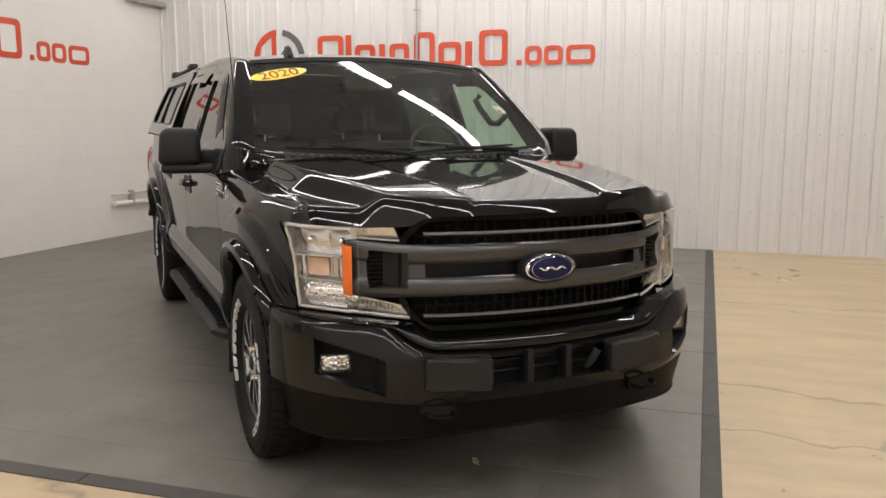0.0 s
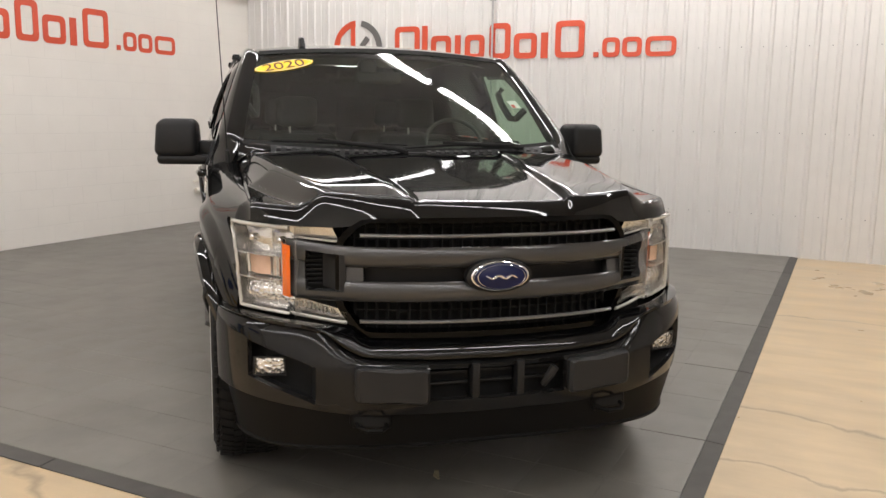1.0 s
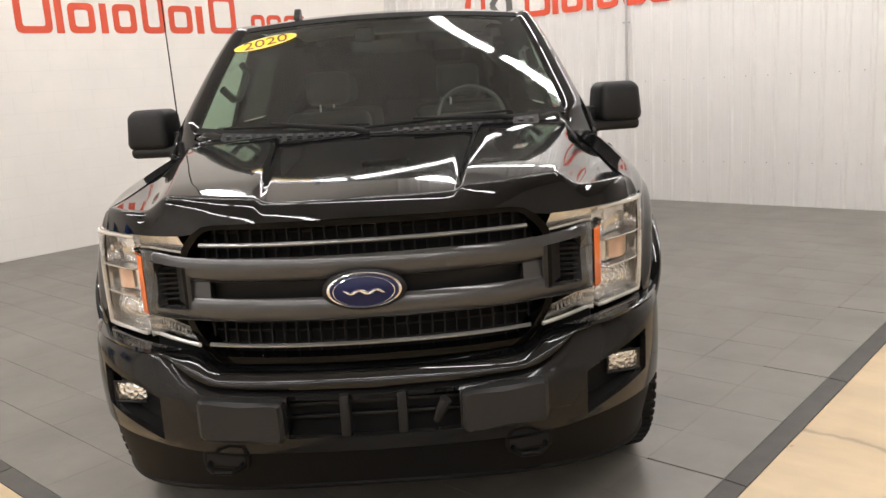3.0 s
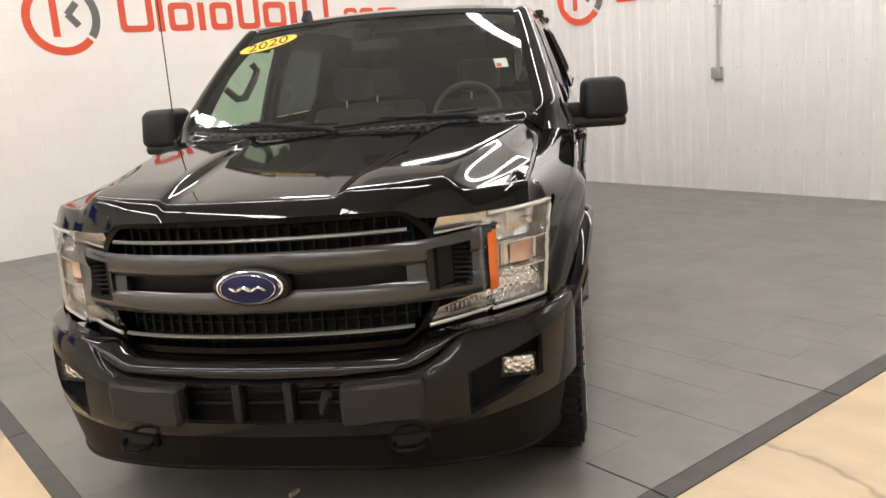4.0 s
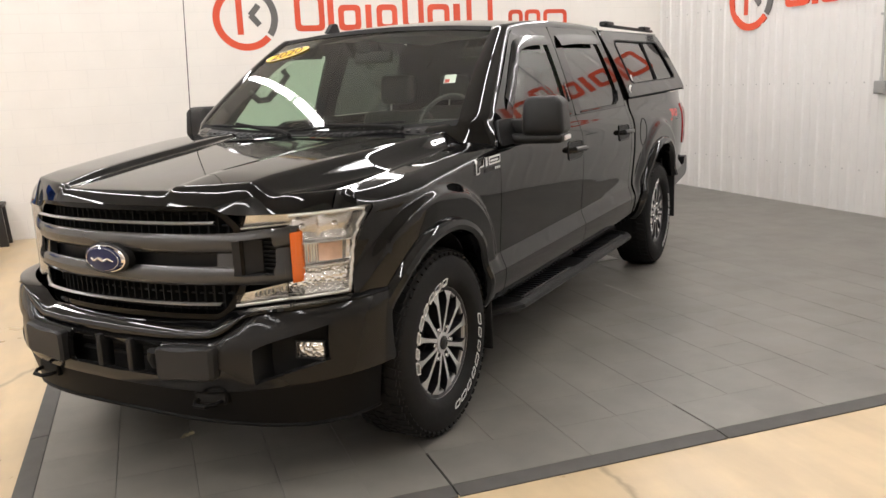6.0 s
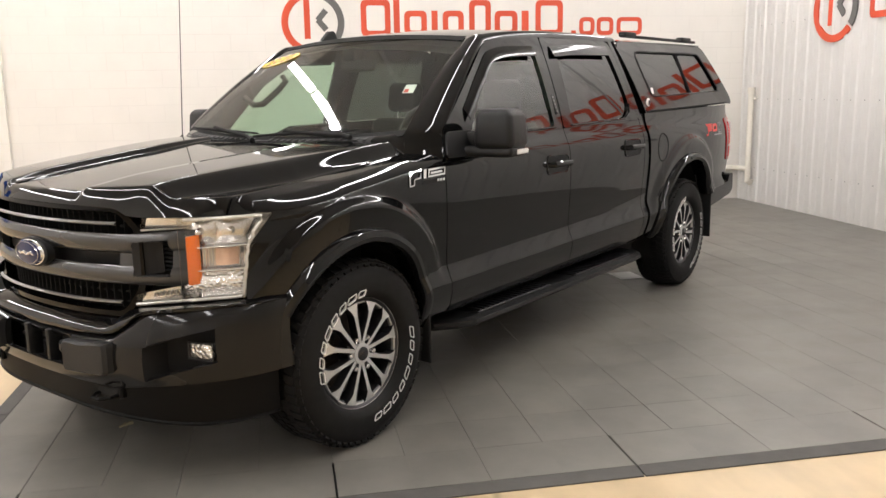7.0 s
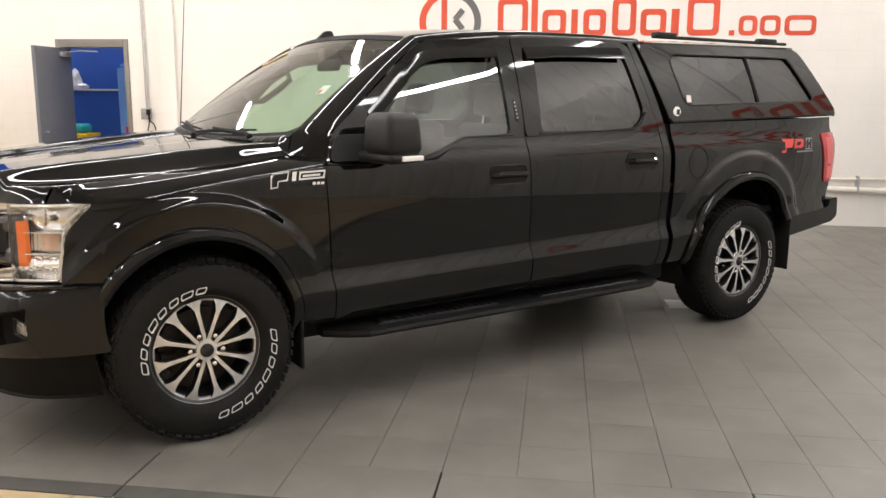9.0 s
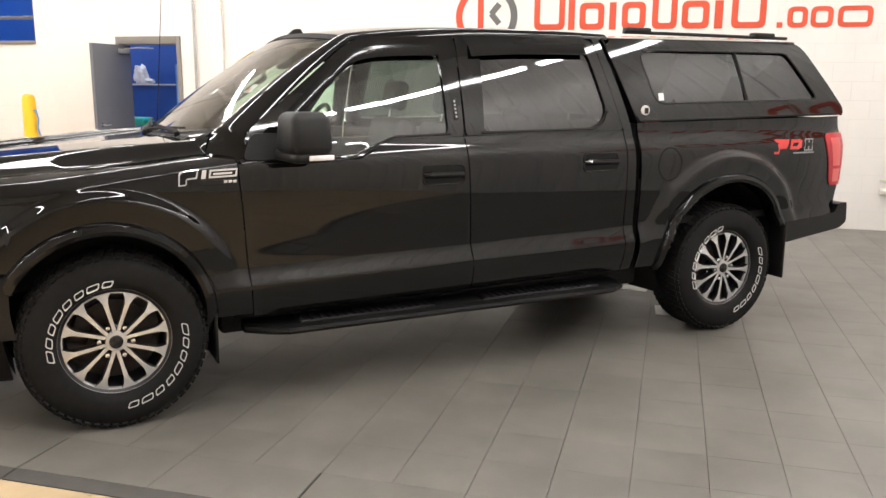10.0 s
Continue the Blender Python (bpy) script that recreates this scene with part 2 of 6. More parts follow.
def tile_material():
    m = material("grey_rubber_tile", (0.150, 0.141, 0.124), 0.40, spec=0.5, var=0.15, scale=5, rvar=0.08, bump=0.12, bscale=140)
    nt = m.node_tree
    b = nt.nodes["Principled BSDF"]
    info = nt.nodes.new("ShaderNodeObjectInfo")
    mr = nt.nodes.new("ShaderNodeMapRange")
    mr.inputs[3].default_value, mr.inputs[4].default_value = 0.965, 1.035
    nt.links.new(info.outputs["Random"], mr.inputs[0])
    sc = nt.nodes.new("ShaderNodeVectorMath")
    sc.operation = "SCALE"
    nt.links.new(b.inputs["Base Color"].links[0].from_socket, sc.inputs[0])
    nt.links.new(mr.outputs[0], sc.inputs["Scale"])
    geo, dust, dr = nt.nodes.new("ShaderNodeNewGeometry"), nt.nodes.new("ShaderNodeTexNoise"), nt.nodes.new("ShaderNodeMapRange")
    dust.inputs["Scale"].default_value, dust.inputs["Detail"].default_value, dust.inputs["Roughness"].default_value = 1.7, 7, 0.62
    dr.inputs[1].default_value, dr.inputs[2].default_value, dr.inputs[3].default_value, dr.inputs[4].default_value = 0.28, 0.74, 0.76, 1.24
    nt.links.new(geo.outputs["Position"], dust.inputs["Vector"])
    nt.links.new(dust.outputs[0], dr.inputs[0])
    sd = nt.nodes.new("ShaderNodeVectorMath")
    sd.operation = "SCALE"
    nt.links.new(sc.outputs[0], sd.inputs[0])
    nt.links.new(dr.outputs[0], sd.inputs["Scale"])
    nt.links.new(sd.outputs[0], b.inputs["Base Color"])
    return m


def facet_material(name, color, scale, strength):
    """Moulded lamp reflector: small bright facets."""
    m = material(name, color, 0.16, metal=0.9)
    nt = m.node_tree
    co, vo, bp = nt.nodes.new("ShaderNodeTexCoord"), nt.nodes.new("ShaderNodeTexVoronoi"), nt.nodes.new("ShaderNodeBump")
    vo.inputs["Scale"].default_value = scale
    bp.inputs["Strength"].default_value, bp.inputs["Distance"].default_value = strength, 0.012
    nt.links.new(co.outputs["Object"], vo.inputs["Vector"])
    nt.links.new(vo.outputs["Distance"], bp.inputs["Height"])
    nt.links.new(bp.outputs[0], nt.nodes["Principled BSDF"].inputs["Normal"])
    return m


FACETS = facet_material("faceted_chrome", (0.92, 0.92, 0.90), 80, 0.38)
FOG_FACETS = facet_material("fog_lamp_chrome", (0.95, 0.95, 0.94), 70, 0.6)
BLOCK, CONCRETE, TILE = block_material(), concrete_material(), tile_material()


# ---- geometry helpers ----
def part(name, bm, mat, parent=None, label="", smooth=True, m=None):
    """Links a bmesh as one mesh object under a thing or a part."""
    me = bpy.data.meshes.new(name)
    bmesh.ops.recalc_face_normals(bm, faces=bm.faces)
    if smooth:
        for f in bm.faces:
            f.smooth = True
    bm.to_mesh(me)
    bm.free()
    if smooth:
        me.set_sharp_from_angle(angle=radians(32))
    for one in (mat if isinstance(mat, (list, tuple)) else [mat]):
        me.materials.append(one)
    ob = new(name, me)
    if parent:
        ob.parent = parent
    if m is not None:
        ob.matrix_basis = m
    return tagged(ob, label)


def thing(name, label, category, m=None, group="", kind=""):
    ob = new(name)
    if m is not None:
        ob.matrix_basis = m
    return tagged(ob, label, category, group, kind)


def solid(ob, thick, offset=-1):
    mod = ob.modifiers.new("thickness", "SOLIDIFY")
    mod.thickness, mod.offset = thick, offset
    me = ob.data
    uses = np.zeros(len(me.edges), dtype=int)
    for loop_ in me.loops:
        uses[loop_.edge_index] += 1
    for edge in me.edges:
        if uses[edge.index] == 1:
            edge.use_edge_sharp = True
    return ob


def box(x0, x1, y0, y1, z0, z1, bevel=0.0, seg=2, bm=None):
    out = bm or bmesh.new()
    tmp = bmesh.new()
    bmesh.ops.create_cube(tmp, size=1)
    for v in tmp.verts:
        v.co = ((x0 + x1) / 2 + v.co.x * (x1 - x0), (y0 + y1) / 2 + v.co.y * (y1 - y0), (z0 + z1) / 2 + v.co.z * (z1 - z0))
    if bevel:
        bmesh.ops.bevel(tmp, geom=tmp.edges[:], offset=bevel, segments=seg, affect="EDGES", profile=0.5)
    merge(out, tmp)
    return out


def merge(out, tmp, m=None):
    if m is not None:
        bmesh.ops.transform(tmp, matrix=m, verts=tmp.verts)
    ids = {}
    for v in tmp.verts:
        ids[v] = out.verts.new(v.co)
    for f in tmp.faces:
        try:
            g = out.faces.new([ids[v] for v in f.verts])
            g.material_index = f.material_index
        except ValueError:
            pass
    tmp.free()
    return out


def grid(fn, us, vs, skip=None, bm=None, close_u=False):
    """A sheet of quads: fn(u, v) gives the point; skip(u, v) leaves a cell out."""
    bm = bm or bmesh.new()
    rows = [[bm.verts.new(fn(u, v)) for v in vs] for u in us]
    n = len(us)
    for i in range(n if close_u else n - 1):
        j = (i + 1) % n
        for k in range(len(vs) - 1):
            if skip and skip((us[i] + us[j]) / 2, (vs[k] + vs[k + 1]) / 2):
                continue
            bm.faces.new((rows[i][k], rows[j][k], rows[j][k + 1], rows[i][k + 1]))
    return bm


def tube(points, r, seg=8, bm=None, cap=True):
    """A round rod along a line of points; r is one radius or one for each point."""
    bm = bm or bmesh.new()
    pts = [Vector(p) for p in points]
    rings = []
    up = Vector((0.13, 0.29, 0.95))
    for i, p in enumerate(pts):
        d = (pts[min(i + 1, len(pts) - 1)] - pts[max(i - 1, 0)]).normalized()
        a = d.cross(up)
        if a.length < 0.1:
            a = d.cross(Vector((1, 0, 0)))
        a.normalize()
        b = d.cross(a)
        rr = r[i] if isinstance(r, (list, tuple)) else r
        rings.append([bm.verts.new(p + (a * math.cos(k * 2 * math.pi / seg) + b * math.sin(k * 2 * math.pi / seg)) * rr) for k in range(seg)])
    for i in range(len(rings) - 1):
        for k in range(seg):
            bm.faces.new((rings[i][k], rings[i][(k + 1) % seg], rings[i + 1][(k + 1) % seg], rings[i + 1][k]))
    if cap:
        bm.faces.new(rings[0][::-1])
        bm.faces.new(rings[-1])
    return bm


def lathe(profile, seg=48, axis="x", bm=None, start=0.0, end=2 * math.pi):
    """Turns a line of (radius, along) about an axis."""
    full = end - start > 6.28
    angles = [start + (end - start) * k / seg for k in range(seg if full else seg + 1)]

    def fn(a, i):
        r, h = profile[i]
        c, s = r * math.cos(a), r * math.sin(a)
        return {"x": (h, c, s), "z": (c, s, h), "y": (c, h, s)}[axis]
    return grid(fn, angles, list(range(len(profile))), bm=bm, close_u=full)


def loop(pts, r=0.03, seg=5):
    """A closed line with rounded corners; r is one radius or one a corner."""
    out = []
    n = len(pts)
    for i, p in enumerate(pts):
        p = Vector(p)
        a, b = Vector(pts[i - 1]) - p, Vector(pts[(i + 1) % n]) - p
        rr = r[i] if isinstance(r, (list, tuple)) else r
        k = min(rr, a.length * 0.45, b.length * 0.45)
        p0, p1 = p + a.normalized() * k, p + b.normalized() * k
        for s in range(seg + 1):
            t = s / seg
            out.append(p0 * (1 - t) ** 2 + p * 2 * t * (1 - t) + p1 * t * t)
    return out


def even(pts, n):
    """n points at even steps along a closed line."""
    pts = list(pts) + [pts[0]]
    d = [0.0]
    for a, b in zip(pts, pts[1:]):
        d.append(d[-1] + (b - a).length)
    want = np.arange(n) * d[-1] / n
    return [Vector((np.interp(w, d, [p.x for p in pts]), np.interp(w, d, [p.y for p in pts]))) for w in want]


def ring_panel(outer, inner, put, n=120, bm=None):
    """A sheet between two closed lines, laid by put(a, b)."""
    bm = bm or bmesh.new()
    o, i = even(outer, n), even(inner, n)
    shift = min(range(n), key=lambda k: sum((o[(j + k) % n] - i[j]).length for j in range(0, n, 4)))
    o = [o[(j + shift) % n] for j in range(n)]
    steps = (0, 0.35, 0.7, 1)
    rows = [[bm.verts.new(put(*(o[j].lerp(i[j], t)))) for t in steps] for j in range(n)]
    for j in range(n):
        for k in range(len(steps) - 1):
            bm.faces.new((rows[j][k], rows[(j + 1) % n][k], rows[(j + 1) % n][k + 1], rows[j][k + 1]))
    return bm


def sheet(outline, put, bm=None, n=96, rings=6):
    """A sheet that fills a closed line, in rings towards its middle, laid by put(a, b)."""
    bm = bm or bmesh.new()
    o = even(outline, n)
    c = sum(o, Vector((0, 0))) / n
    rows = []
    for k in range(rings):
        t = k / rings
        rows.append([bm.verts.new(put(*(p.lerp(c, t)))) for p in o])
    mid = bm.verts.new(put(*c))
    for k in range(rings - 1):
        for j in range(n):
            bm.faces.new((rows[k][j], rows[k][(j + 1) % n], rows[k + 1][(j + 1) % n], rows[k + 1][j]))
    for j in range(n):
        bm.faces.new((rows[-1][j], rows[-1][(j + 1) % n], mid))
    return bm


def slab(outline, put, depth, bm=None, n=64, bevel=0.0):
    """A solid of the outline's shape: put(a, b, d) lays it, d from 0 at the back to depth at the face."""
    bm = bm or bmesh.new()
    o = even(outline, n) if n else list(outline)
    c = sum(o, Vector((0, 0))) / len(o)
    levels = [(0, 0), (depth - bevel, 0), (depth, bevel)] if bevel else [(0, 0), (depth, 0)]
    rows = []
    for d, inset in levels:
        rows.append([bm.verts.new(put(*(p + (c - p).normalized() * inset), d)) for p in o])
    for a, b in zip(rows, rows[1:]):
        for j in range(len(o)):
            bm.faces.new((a[j], a[(j + 1) % len(o)], b[(j + 1) % len(o)], b[j]))
    bm.faces.new(rows[0][::-1])
    bm.faces.new(rows[-1])
    return bm


def smooth_line(xs, ys):
    """A smooth function through a few knots (no overshoot)."""
    xs, ys = np.array(xs, float), np.array(ys, float)
    h, d = np.diff(xs), np.diff(ys) / np.diff(xs)
    m = np.zeros(len(xs))
    m[0], m[-1] = d[0], d[-1]
    for k in range(1, len(xs) - 1):
        if d[k - 1] * d[k] > 0:
            w1, w2 = 2 * h[k] + h[k - 1], h[k] + 2 * h[k - 1]
            m[k] = (w1 + w2) / (w1 / d[k - 1] + w2 / d[k])

    def fn(x):
        if x <= xs[0]:
            return float(ys[0])
        if x >= xs[-1]:
            return float(ys[-1])
        k = int(np.searchsorted(xs, x) - 1)
        t = (x - xs[k]) / h[k]
        return float(ys[k] * (1 + 2 * t) * (1 - t) ** 2 + h[k] * m[k] * t * (1 - t) ** 2 + ys[k + 1] * t * t * (3 - 2 * t) + h[k] * m[k + 1] * t * t * (t - 1))
    return fn


def step01(a, b, x):
    t = min(max((x - a) / (b - a), 0.0), 1.0)
    return t * t * (3 - 2 * t)


def span(a, b, n):
    return [a + (b - a) * k / n for k in range(n + 1)]


def words(text, size, depth=0.001):
    """A bmesh of lettering in the built-in font, centred, lying in x and y."""
    cu = bpy.data.curves.new("lettering", "FONT")
    cu.body, cu.size, cu.extrude = text, size, depth
    cu.align_x, cu.align_y = "CENTER", "CENTER"
    ob = bpy.data.objects.new("lettering", cu)
    scene.collection.objects.link(ob)
    me = bpy.data.meshes.new_from_object(ob.evaluated_get(bpy.context.evaluated_depsgraph_get()))
    bm = bmesh.new()
    bm.from_mesh(me)
    bpy.data.objects.remove(ob)
    bpy.data.meshes.remove(me)
    return bm


# ---- the room: floor, walls, ceiling ----
def structure(name, bm, mat, label, category, smooth=False):
    return tagged(part(name, bm, mat, None, label, smooth, ROOM), label, category, kind="structure")


structure("floor", grid(lambda u, v: (u, v, -0.012), [BACK_U, RIB_U + 0.1], [BACK_V, BLOCK_V + 4.5]), CONCRETE, "tan sealed concrete floor with hairline cracks and stains", "floor")

# ribbed steel wall, one long pressed profile
def rib_wall():
    pitch, hi = 0.229, 0.017
    vs, us = [], []
    v = -9.5
    while v < BLOCK_V:
        for dv, du in ((0, 0), (0.075, 0), (0.077, 0.004), (0.085, 0.004), (0.087, 0), (0.165, 0), (0.183, hi), (0.207, hi), (0.225, 0)):
            if v + dv < BLOCK_V:
                vs.append(v + dv)
                us.append(RIB_U - du)
        v += pitch
    vs.append(BLOCK_V)
    us.append(RIB_U)
    bm = bmesh.new()
    rows = [[bm.verts.new((u, w, z)) for z in (-0.02, CEIL)] + [bm.verts.new((RIB_U + 0.15, w, z)) for z in (CEIL, -0.02)] for u, w in zip(us, vs)]
    for a, b in zip(rows, rows[1:]):
        for k in range(4):
            bm.faces.new((a[k], b[k], b[(k + 1) % 4], a[(k + 1) % 4]))
    return bm


structure("wall_ribbed", rib_wall(), RIB_WHITE, "white ribbed steel wall panels with faint seams", "wall")
screws = bmesh.new()
for vv in np.arange(-9.5 + 0.04, BLOCK_V, 0.229):
    for zz in (0.45, 1.35, 2.28, 3.2):
        tmp = bmesh.new()
        bmesh.ops.create_cone(tmp, cap_ends=True, segments=6, radius1=0.007, radius2=0.005, depth=0.006)
        merge(screws, tmp, Matrix.Translation((RIB_U - 0.003, vv, zz)) @ pose(0, 0, 0, 0, -90, 0))
tagged(structure("wall_screw_heads", screws, BOX_GREY, "small grey screw heads in rows on the ribbed wall", "screws"), kind="stuff")

# painted block wall with a doorway and a high window
DOOR_L, DOOR_R, DOOR_T = -4.345, -3.465, 2.08
WIN_L, WIN_R, WIN_B, WIN_T = -8.5, -5.72, 2.13, 3.35
bm = bmesh.new()
for u0, u1, z0, z1 in ((DOOR_R, RIB_U + 0.15, -0.02, CEIL), (DOOR_L, DOOR_R, DOOR_T, CEIL), (WIN_R, DOOR_L, -0.02, CEIL), (WIN_L, WIN_R, -0.02, WIN_B), (WIN_L, WIN_R, WIN_T, CEIL), (BACK_U, WIN_L, -0.02, CEIL)):
    box(u0, u1, BLOCK_V, BLOCK_V + 0.2, z0, z1, bm=bm)
structure("wall_block", bm, BLOCK, "white painted concrete block wall with faint courses", "wall")
# two unseen walls, added and kept pale to brighten what the paint reflects
structure("wall_back", box(BACK_U - 0.2, BACK_U, BACK_V, BLOCK_V + 0.2, -0.02, CEIL), BACK_WHITE, "unseen plain white wall behind the bay, added to brighten reflections", "wall")
structure("wall_side", box(BACK_U, RIB_U + 0.15, BACK_V - 0.2, BACK_V, -0.02, CEIL), BACK_WHITE, "unseen plain white wall across the bay, added to brighten reflections", "wall")
# unseen ceiling; its height and grey steer the reflections in the hood
structure("ceiling", box(BACK_U - 0.2, RIB_U + 0.15, BACK_V - 0.2, BLOCK_V + 0.2, CEIL, CEIL + 0.1), CEILING_WHITE, "unseen pale grey steel ceiling, set for reflections", "ceiling")

# pilaster edge on the block wall
structure("trim", box(-2.96, -2.755, BLOCK_V - 0.06, BLOCK_V - 0.001, -0.012, CEIL, 0.004), BLOCK, "white painted pilaster strip on the block wall", "trim")

# ---- rubber mat of square tiles ----
MAT_U0, MAT_V0 = -1.133, -1.277
PITCH = 0.3065
U_FIRST, V_FIRST = -1.050, -1.192


def ramp(a0, a1, width, height):
    """One sloped edge strip along x, its thin side at y = 0."""
    b = bmesh.new()
    prof = ((0, -0.012), (0.0, -0.006), (width * 0.9, height), (width, height), (width, -0.012))
    rows = [[b.verts.new((a, y, z)) for y, z in prof] for a in (a0 + 0.001, a1 - 0.001)]
    for k in range(4):
        b.faces.new((rows[0][k], rows[1][k], rows[1][k + 1], rows[0][k + 1]))
    b.faces.new(rows[0])
    b.faces.new(rows[1][::-1])
    return b


mat_thing = tagged(part("floor_mat", box(MAT_U0 + 0.02, RIB_U - 0.02, MAT_V0 + 0.02, BLOCK_V - 0.002, -0.0119, -0.007), MATTE, None, "", False, ROOM), "grey interlocking rubber tile mat with dark sloped edges", "floor mat", kind="structure")


# ---- strip lamps on the ceiling ----
def strip_lamp(length):
    ob = thing("strip_lamp", "long white fluorescent strip lamp, switched on", "ceiling lamp", group="ceiling strip lamps")
    part("housing", box(-0.05, 0.05, -length / 2, length / 2, 0.03, 0.085, 0.008), LAMP_BODY, ob, smooth=False)
    # rods added to reach the unseen ceiling, which is set above the lamps
    for y in (-0.8, 0.8):
        part("hanger_rod", tube([(0, y, 0.08), (0, y, CEIL - LAMP_Z - 0.001)], 0.006, 6), GALV, ob)
    part("diffuser", box(-0.056, 0.056, -length / 2 + 0.03, length / 2 - 0.03, -0.02, 0.029, 0.02), LAMP_GLOW, ob)
    return ob


lamp = None
# rows at -3.6 and -6.4 are unseen lamps, added to brighten the truck's front
for uu in (5.7, 2.3, -0.75, -3.6, -6.4):
    for k in range(0 if uu < -6 else 1 if uu < -3 else 2, 6):
        vv = -8.1 + 2.46 * k
        m = ROOM @ pose(uu, vv, LAMP_Z)
        if lamp is None:
            lamp = strip_lamp(2.36)
            lamp.matrix_basis = m
        else:
            copy_thing(lamp, m)

# two unseen lamps added to light the blue room
copy_thing(lamp, ROOM @ pose(-4.4, BLOCK_V + 1.7, LAMP_Z, 0, 0, 90))
copy_thing(lamp, ROOM @ pose(-7.2, BLOCK_V + 1.7, LAMP_Z, 0, 0, 90))


# ---- the pickup truck: nose towards -y, its left side towards +x, front axle at y = 0 ----
truck = thing("pickup_truck", "shiny black crew cab pickup truck with a matching bed cap", "pickup truck")
AXLE = 3.683
ARCHES = ((-0.02, 0.49, 0.475), (3.655, 0.50, 0.53))

profile_x = smooth_line([0.40, 0.46, 0.52, 0.58, 0.620, 0.636, 0.642, 0.708, 0.715, 0.74, 0.85, 1.00, 1.10, 1.165, 1.20, 1.235, 1.265, 1.30],
                        [0.895, 0.940, 0.968, 0.985, 0.990, 0.9895, 0.9872, 0.9650, 0.9638, 0.9645, 0.975, 0.988, 0.991, 0.988, 0.982, 0.970, 0.957, 0.945])


def arch_bulge(y, z):
    out = 0.0
    for yc, zc, r in ARCHES:
        d = math.hypot(y - yc, z - zc)
        out += 0.030 * (1 - step01(r + 0.095, r + 0.155, d)) * step01(0.58, 0.86, z)
    return out


def side_x(y, z):
    """Half the body's width."""
    if z > 1.30:
        h = z - 1.30
        return 0.945 - 0.265 * h - 0.17 * h * h
    x = profile_x(z - 0.018 * (y - 1.66) * (1 - step01(0.78, 1.0, z))) + arch_bulge(y, z)
    if y < -0.1:
        x -= 0.115 * ((-0.1 - y) / 0.45) ** 1.6
        x += 0.10 * min(max(1.05 - z, 0.0), 0.3) * step01(0.1, 0.4, -y)
    if y > 4.1:
        x -= 0.045 * ((y - 4.1) / 0.6) ** 2
    return x


hood_edge_z = smooth_line([-0.70, -0.55, -0.45, -0.35, -0.10, 0.04, 0.39, 0.65], [1.148, 1.152, 1.156, 1.163, 1.187, 1.201, 1.237, 1.258])
hood_edge_x = smooth_line([-0.62, -0.45, -0.2, 0.2, 0.62], [0.838, 0.840, 0.842, 0.842, 0.842])
shoulder_z = smooth_line([-0.6, -0.35, 0.1, 0.58], [1.03, 1.065, 1.135, 1.195])


def fender_x(y, z):
    x = side_x(y, z)
    zs, zt = shoulder_z(y), hood_edge_z(y)
    if z > zs:
        t = min((z - zs) / (zt - zs), 1.0)
        x = x + (hood_edge_x(y) - x) * (0.42 * (t / 0.78) ** 1.8 if t < 0.78 else 0.42 + 0.58 * ((t - 0.78) / 0.22) ** 1.15)
    return x


def panel(name, s, y0, y1, bottom, top, fx=side_x, nu=40, nv=22, label="", thick=0.012, parent=None):
    """One outer panel of a flank; s is the side, y0 and y1 its ends by height, bottom and top its edges by length."""
    ym0, ym1 = y0(0.9), y1(0.9)

    def fn(a, b):
        yy = ym0 + (ym1 - ym0) * a
        y = yy
        for _ in range(4):
            zb, zt = bottom(yy), top(y)
            z = zb + (zt - zb) * b
            y = y0(z) + (y1(z) - y0(z)) * a
        return (s * fx(y, z), y, z)
    ob = part(name, grid(fn, span(0, 1, nu), span(0, 1, nv)), PAINT, parent or truck, label)
    return solid(ob, thick, -1 if s < 0 else -1)


def arch_bottom(k, low, inset=0.03):
    yc, zc, r = ARCHES[k]
    r -= inset

    def fn(y):
        d = abs(y - yc)
        return max(low(y), zc + math.sqrt(max(r * r - d * d, 0.0))) if d < r else low(y)
    return fn


sill = smooth_line([0.55, 1.15, 1.38, 1.75, 2.92], [1.195, 1.197, 1.288, 1.297, 1.312])
rocker = smooth_line([0.5, 2.95], [0.455, 0.475])
door_front = lambda z: 0.567 + (1.32 - z) * 0.075
door_mid = lambda z: 1.783 + (1.30 - z) * 0.065
door_rear = lambda z: 2.835 + (1.30 - z) * 0.03
cab_rear = lambda z: 2.893 + (1.30 - z) * 0.045
bed_front = lambda z: 2.935 + (1.30 - z) * 0.045
lamp_back = smooth_line([0.70, 0.77, 0.83, 0.88, 0.93, 0.97, 1.02, 1.075], [-0.560, -0.555, -0.548, -0.540, -0.532, -0.520, -0.480, -0.430])
lamp_rear = lambda z: lamp_back(min(z, 1.075)) + 0.003


def fender_low(y):
    return 0.765 if y < -0.40 else 0.47


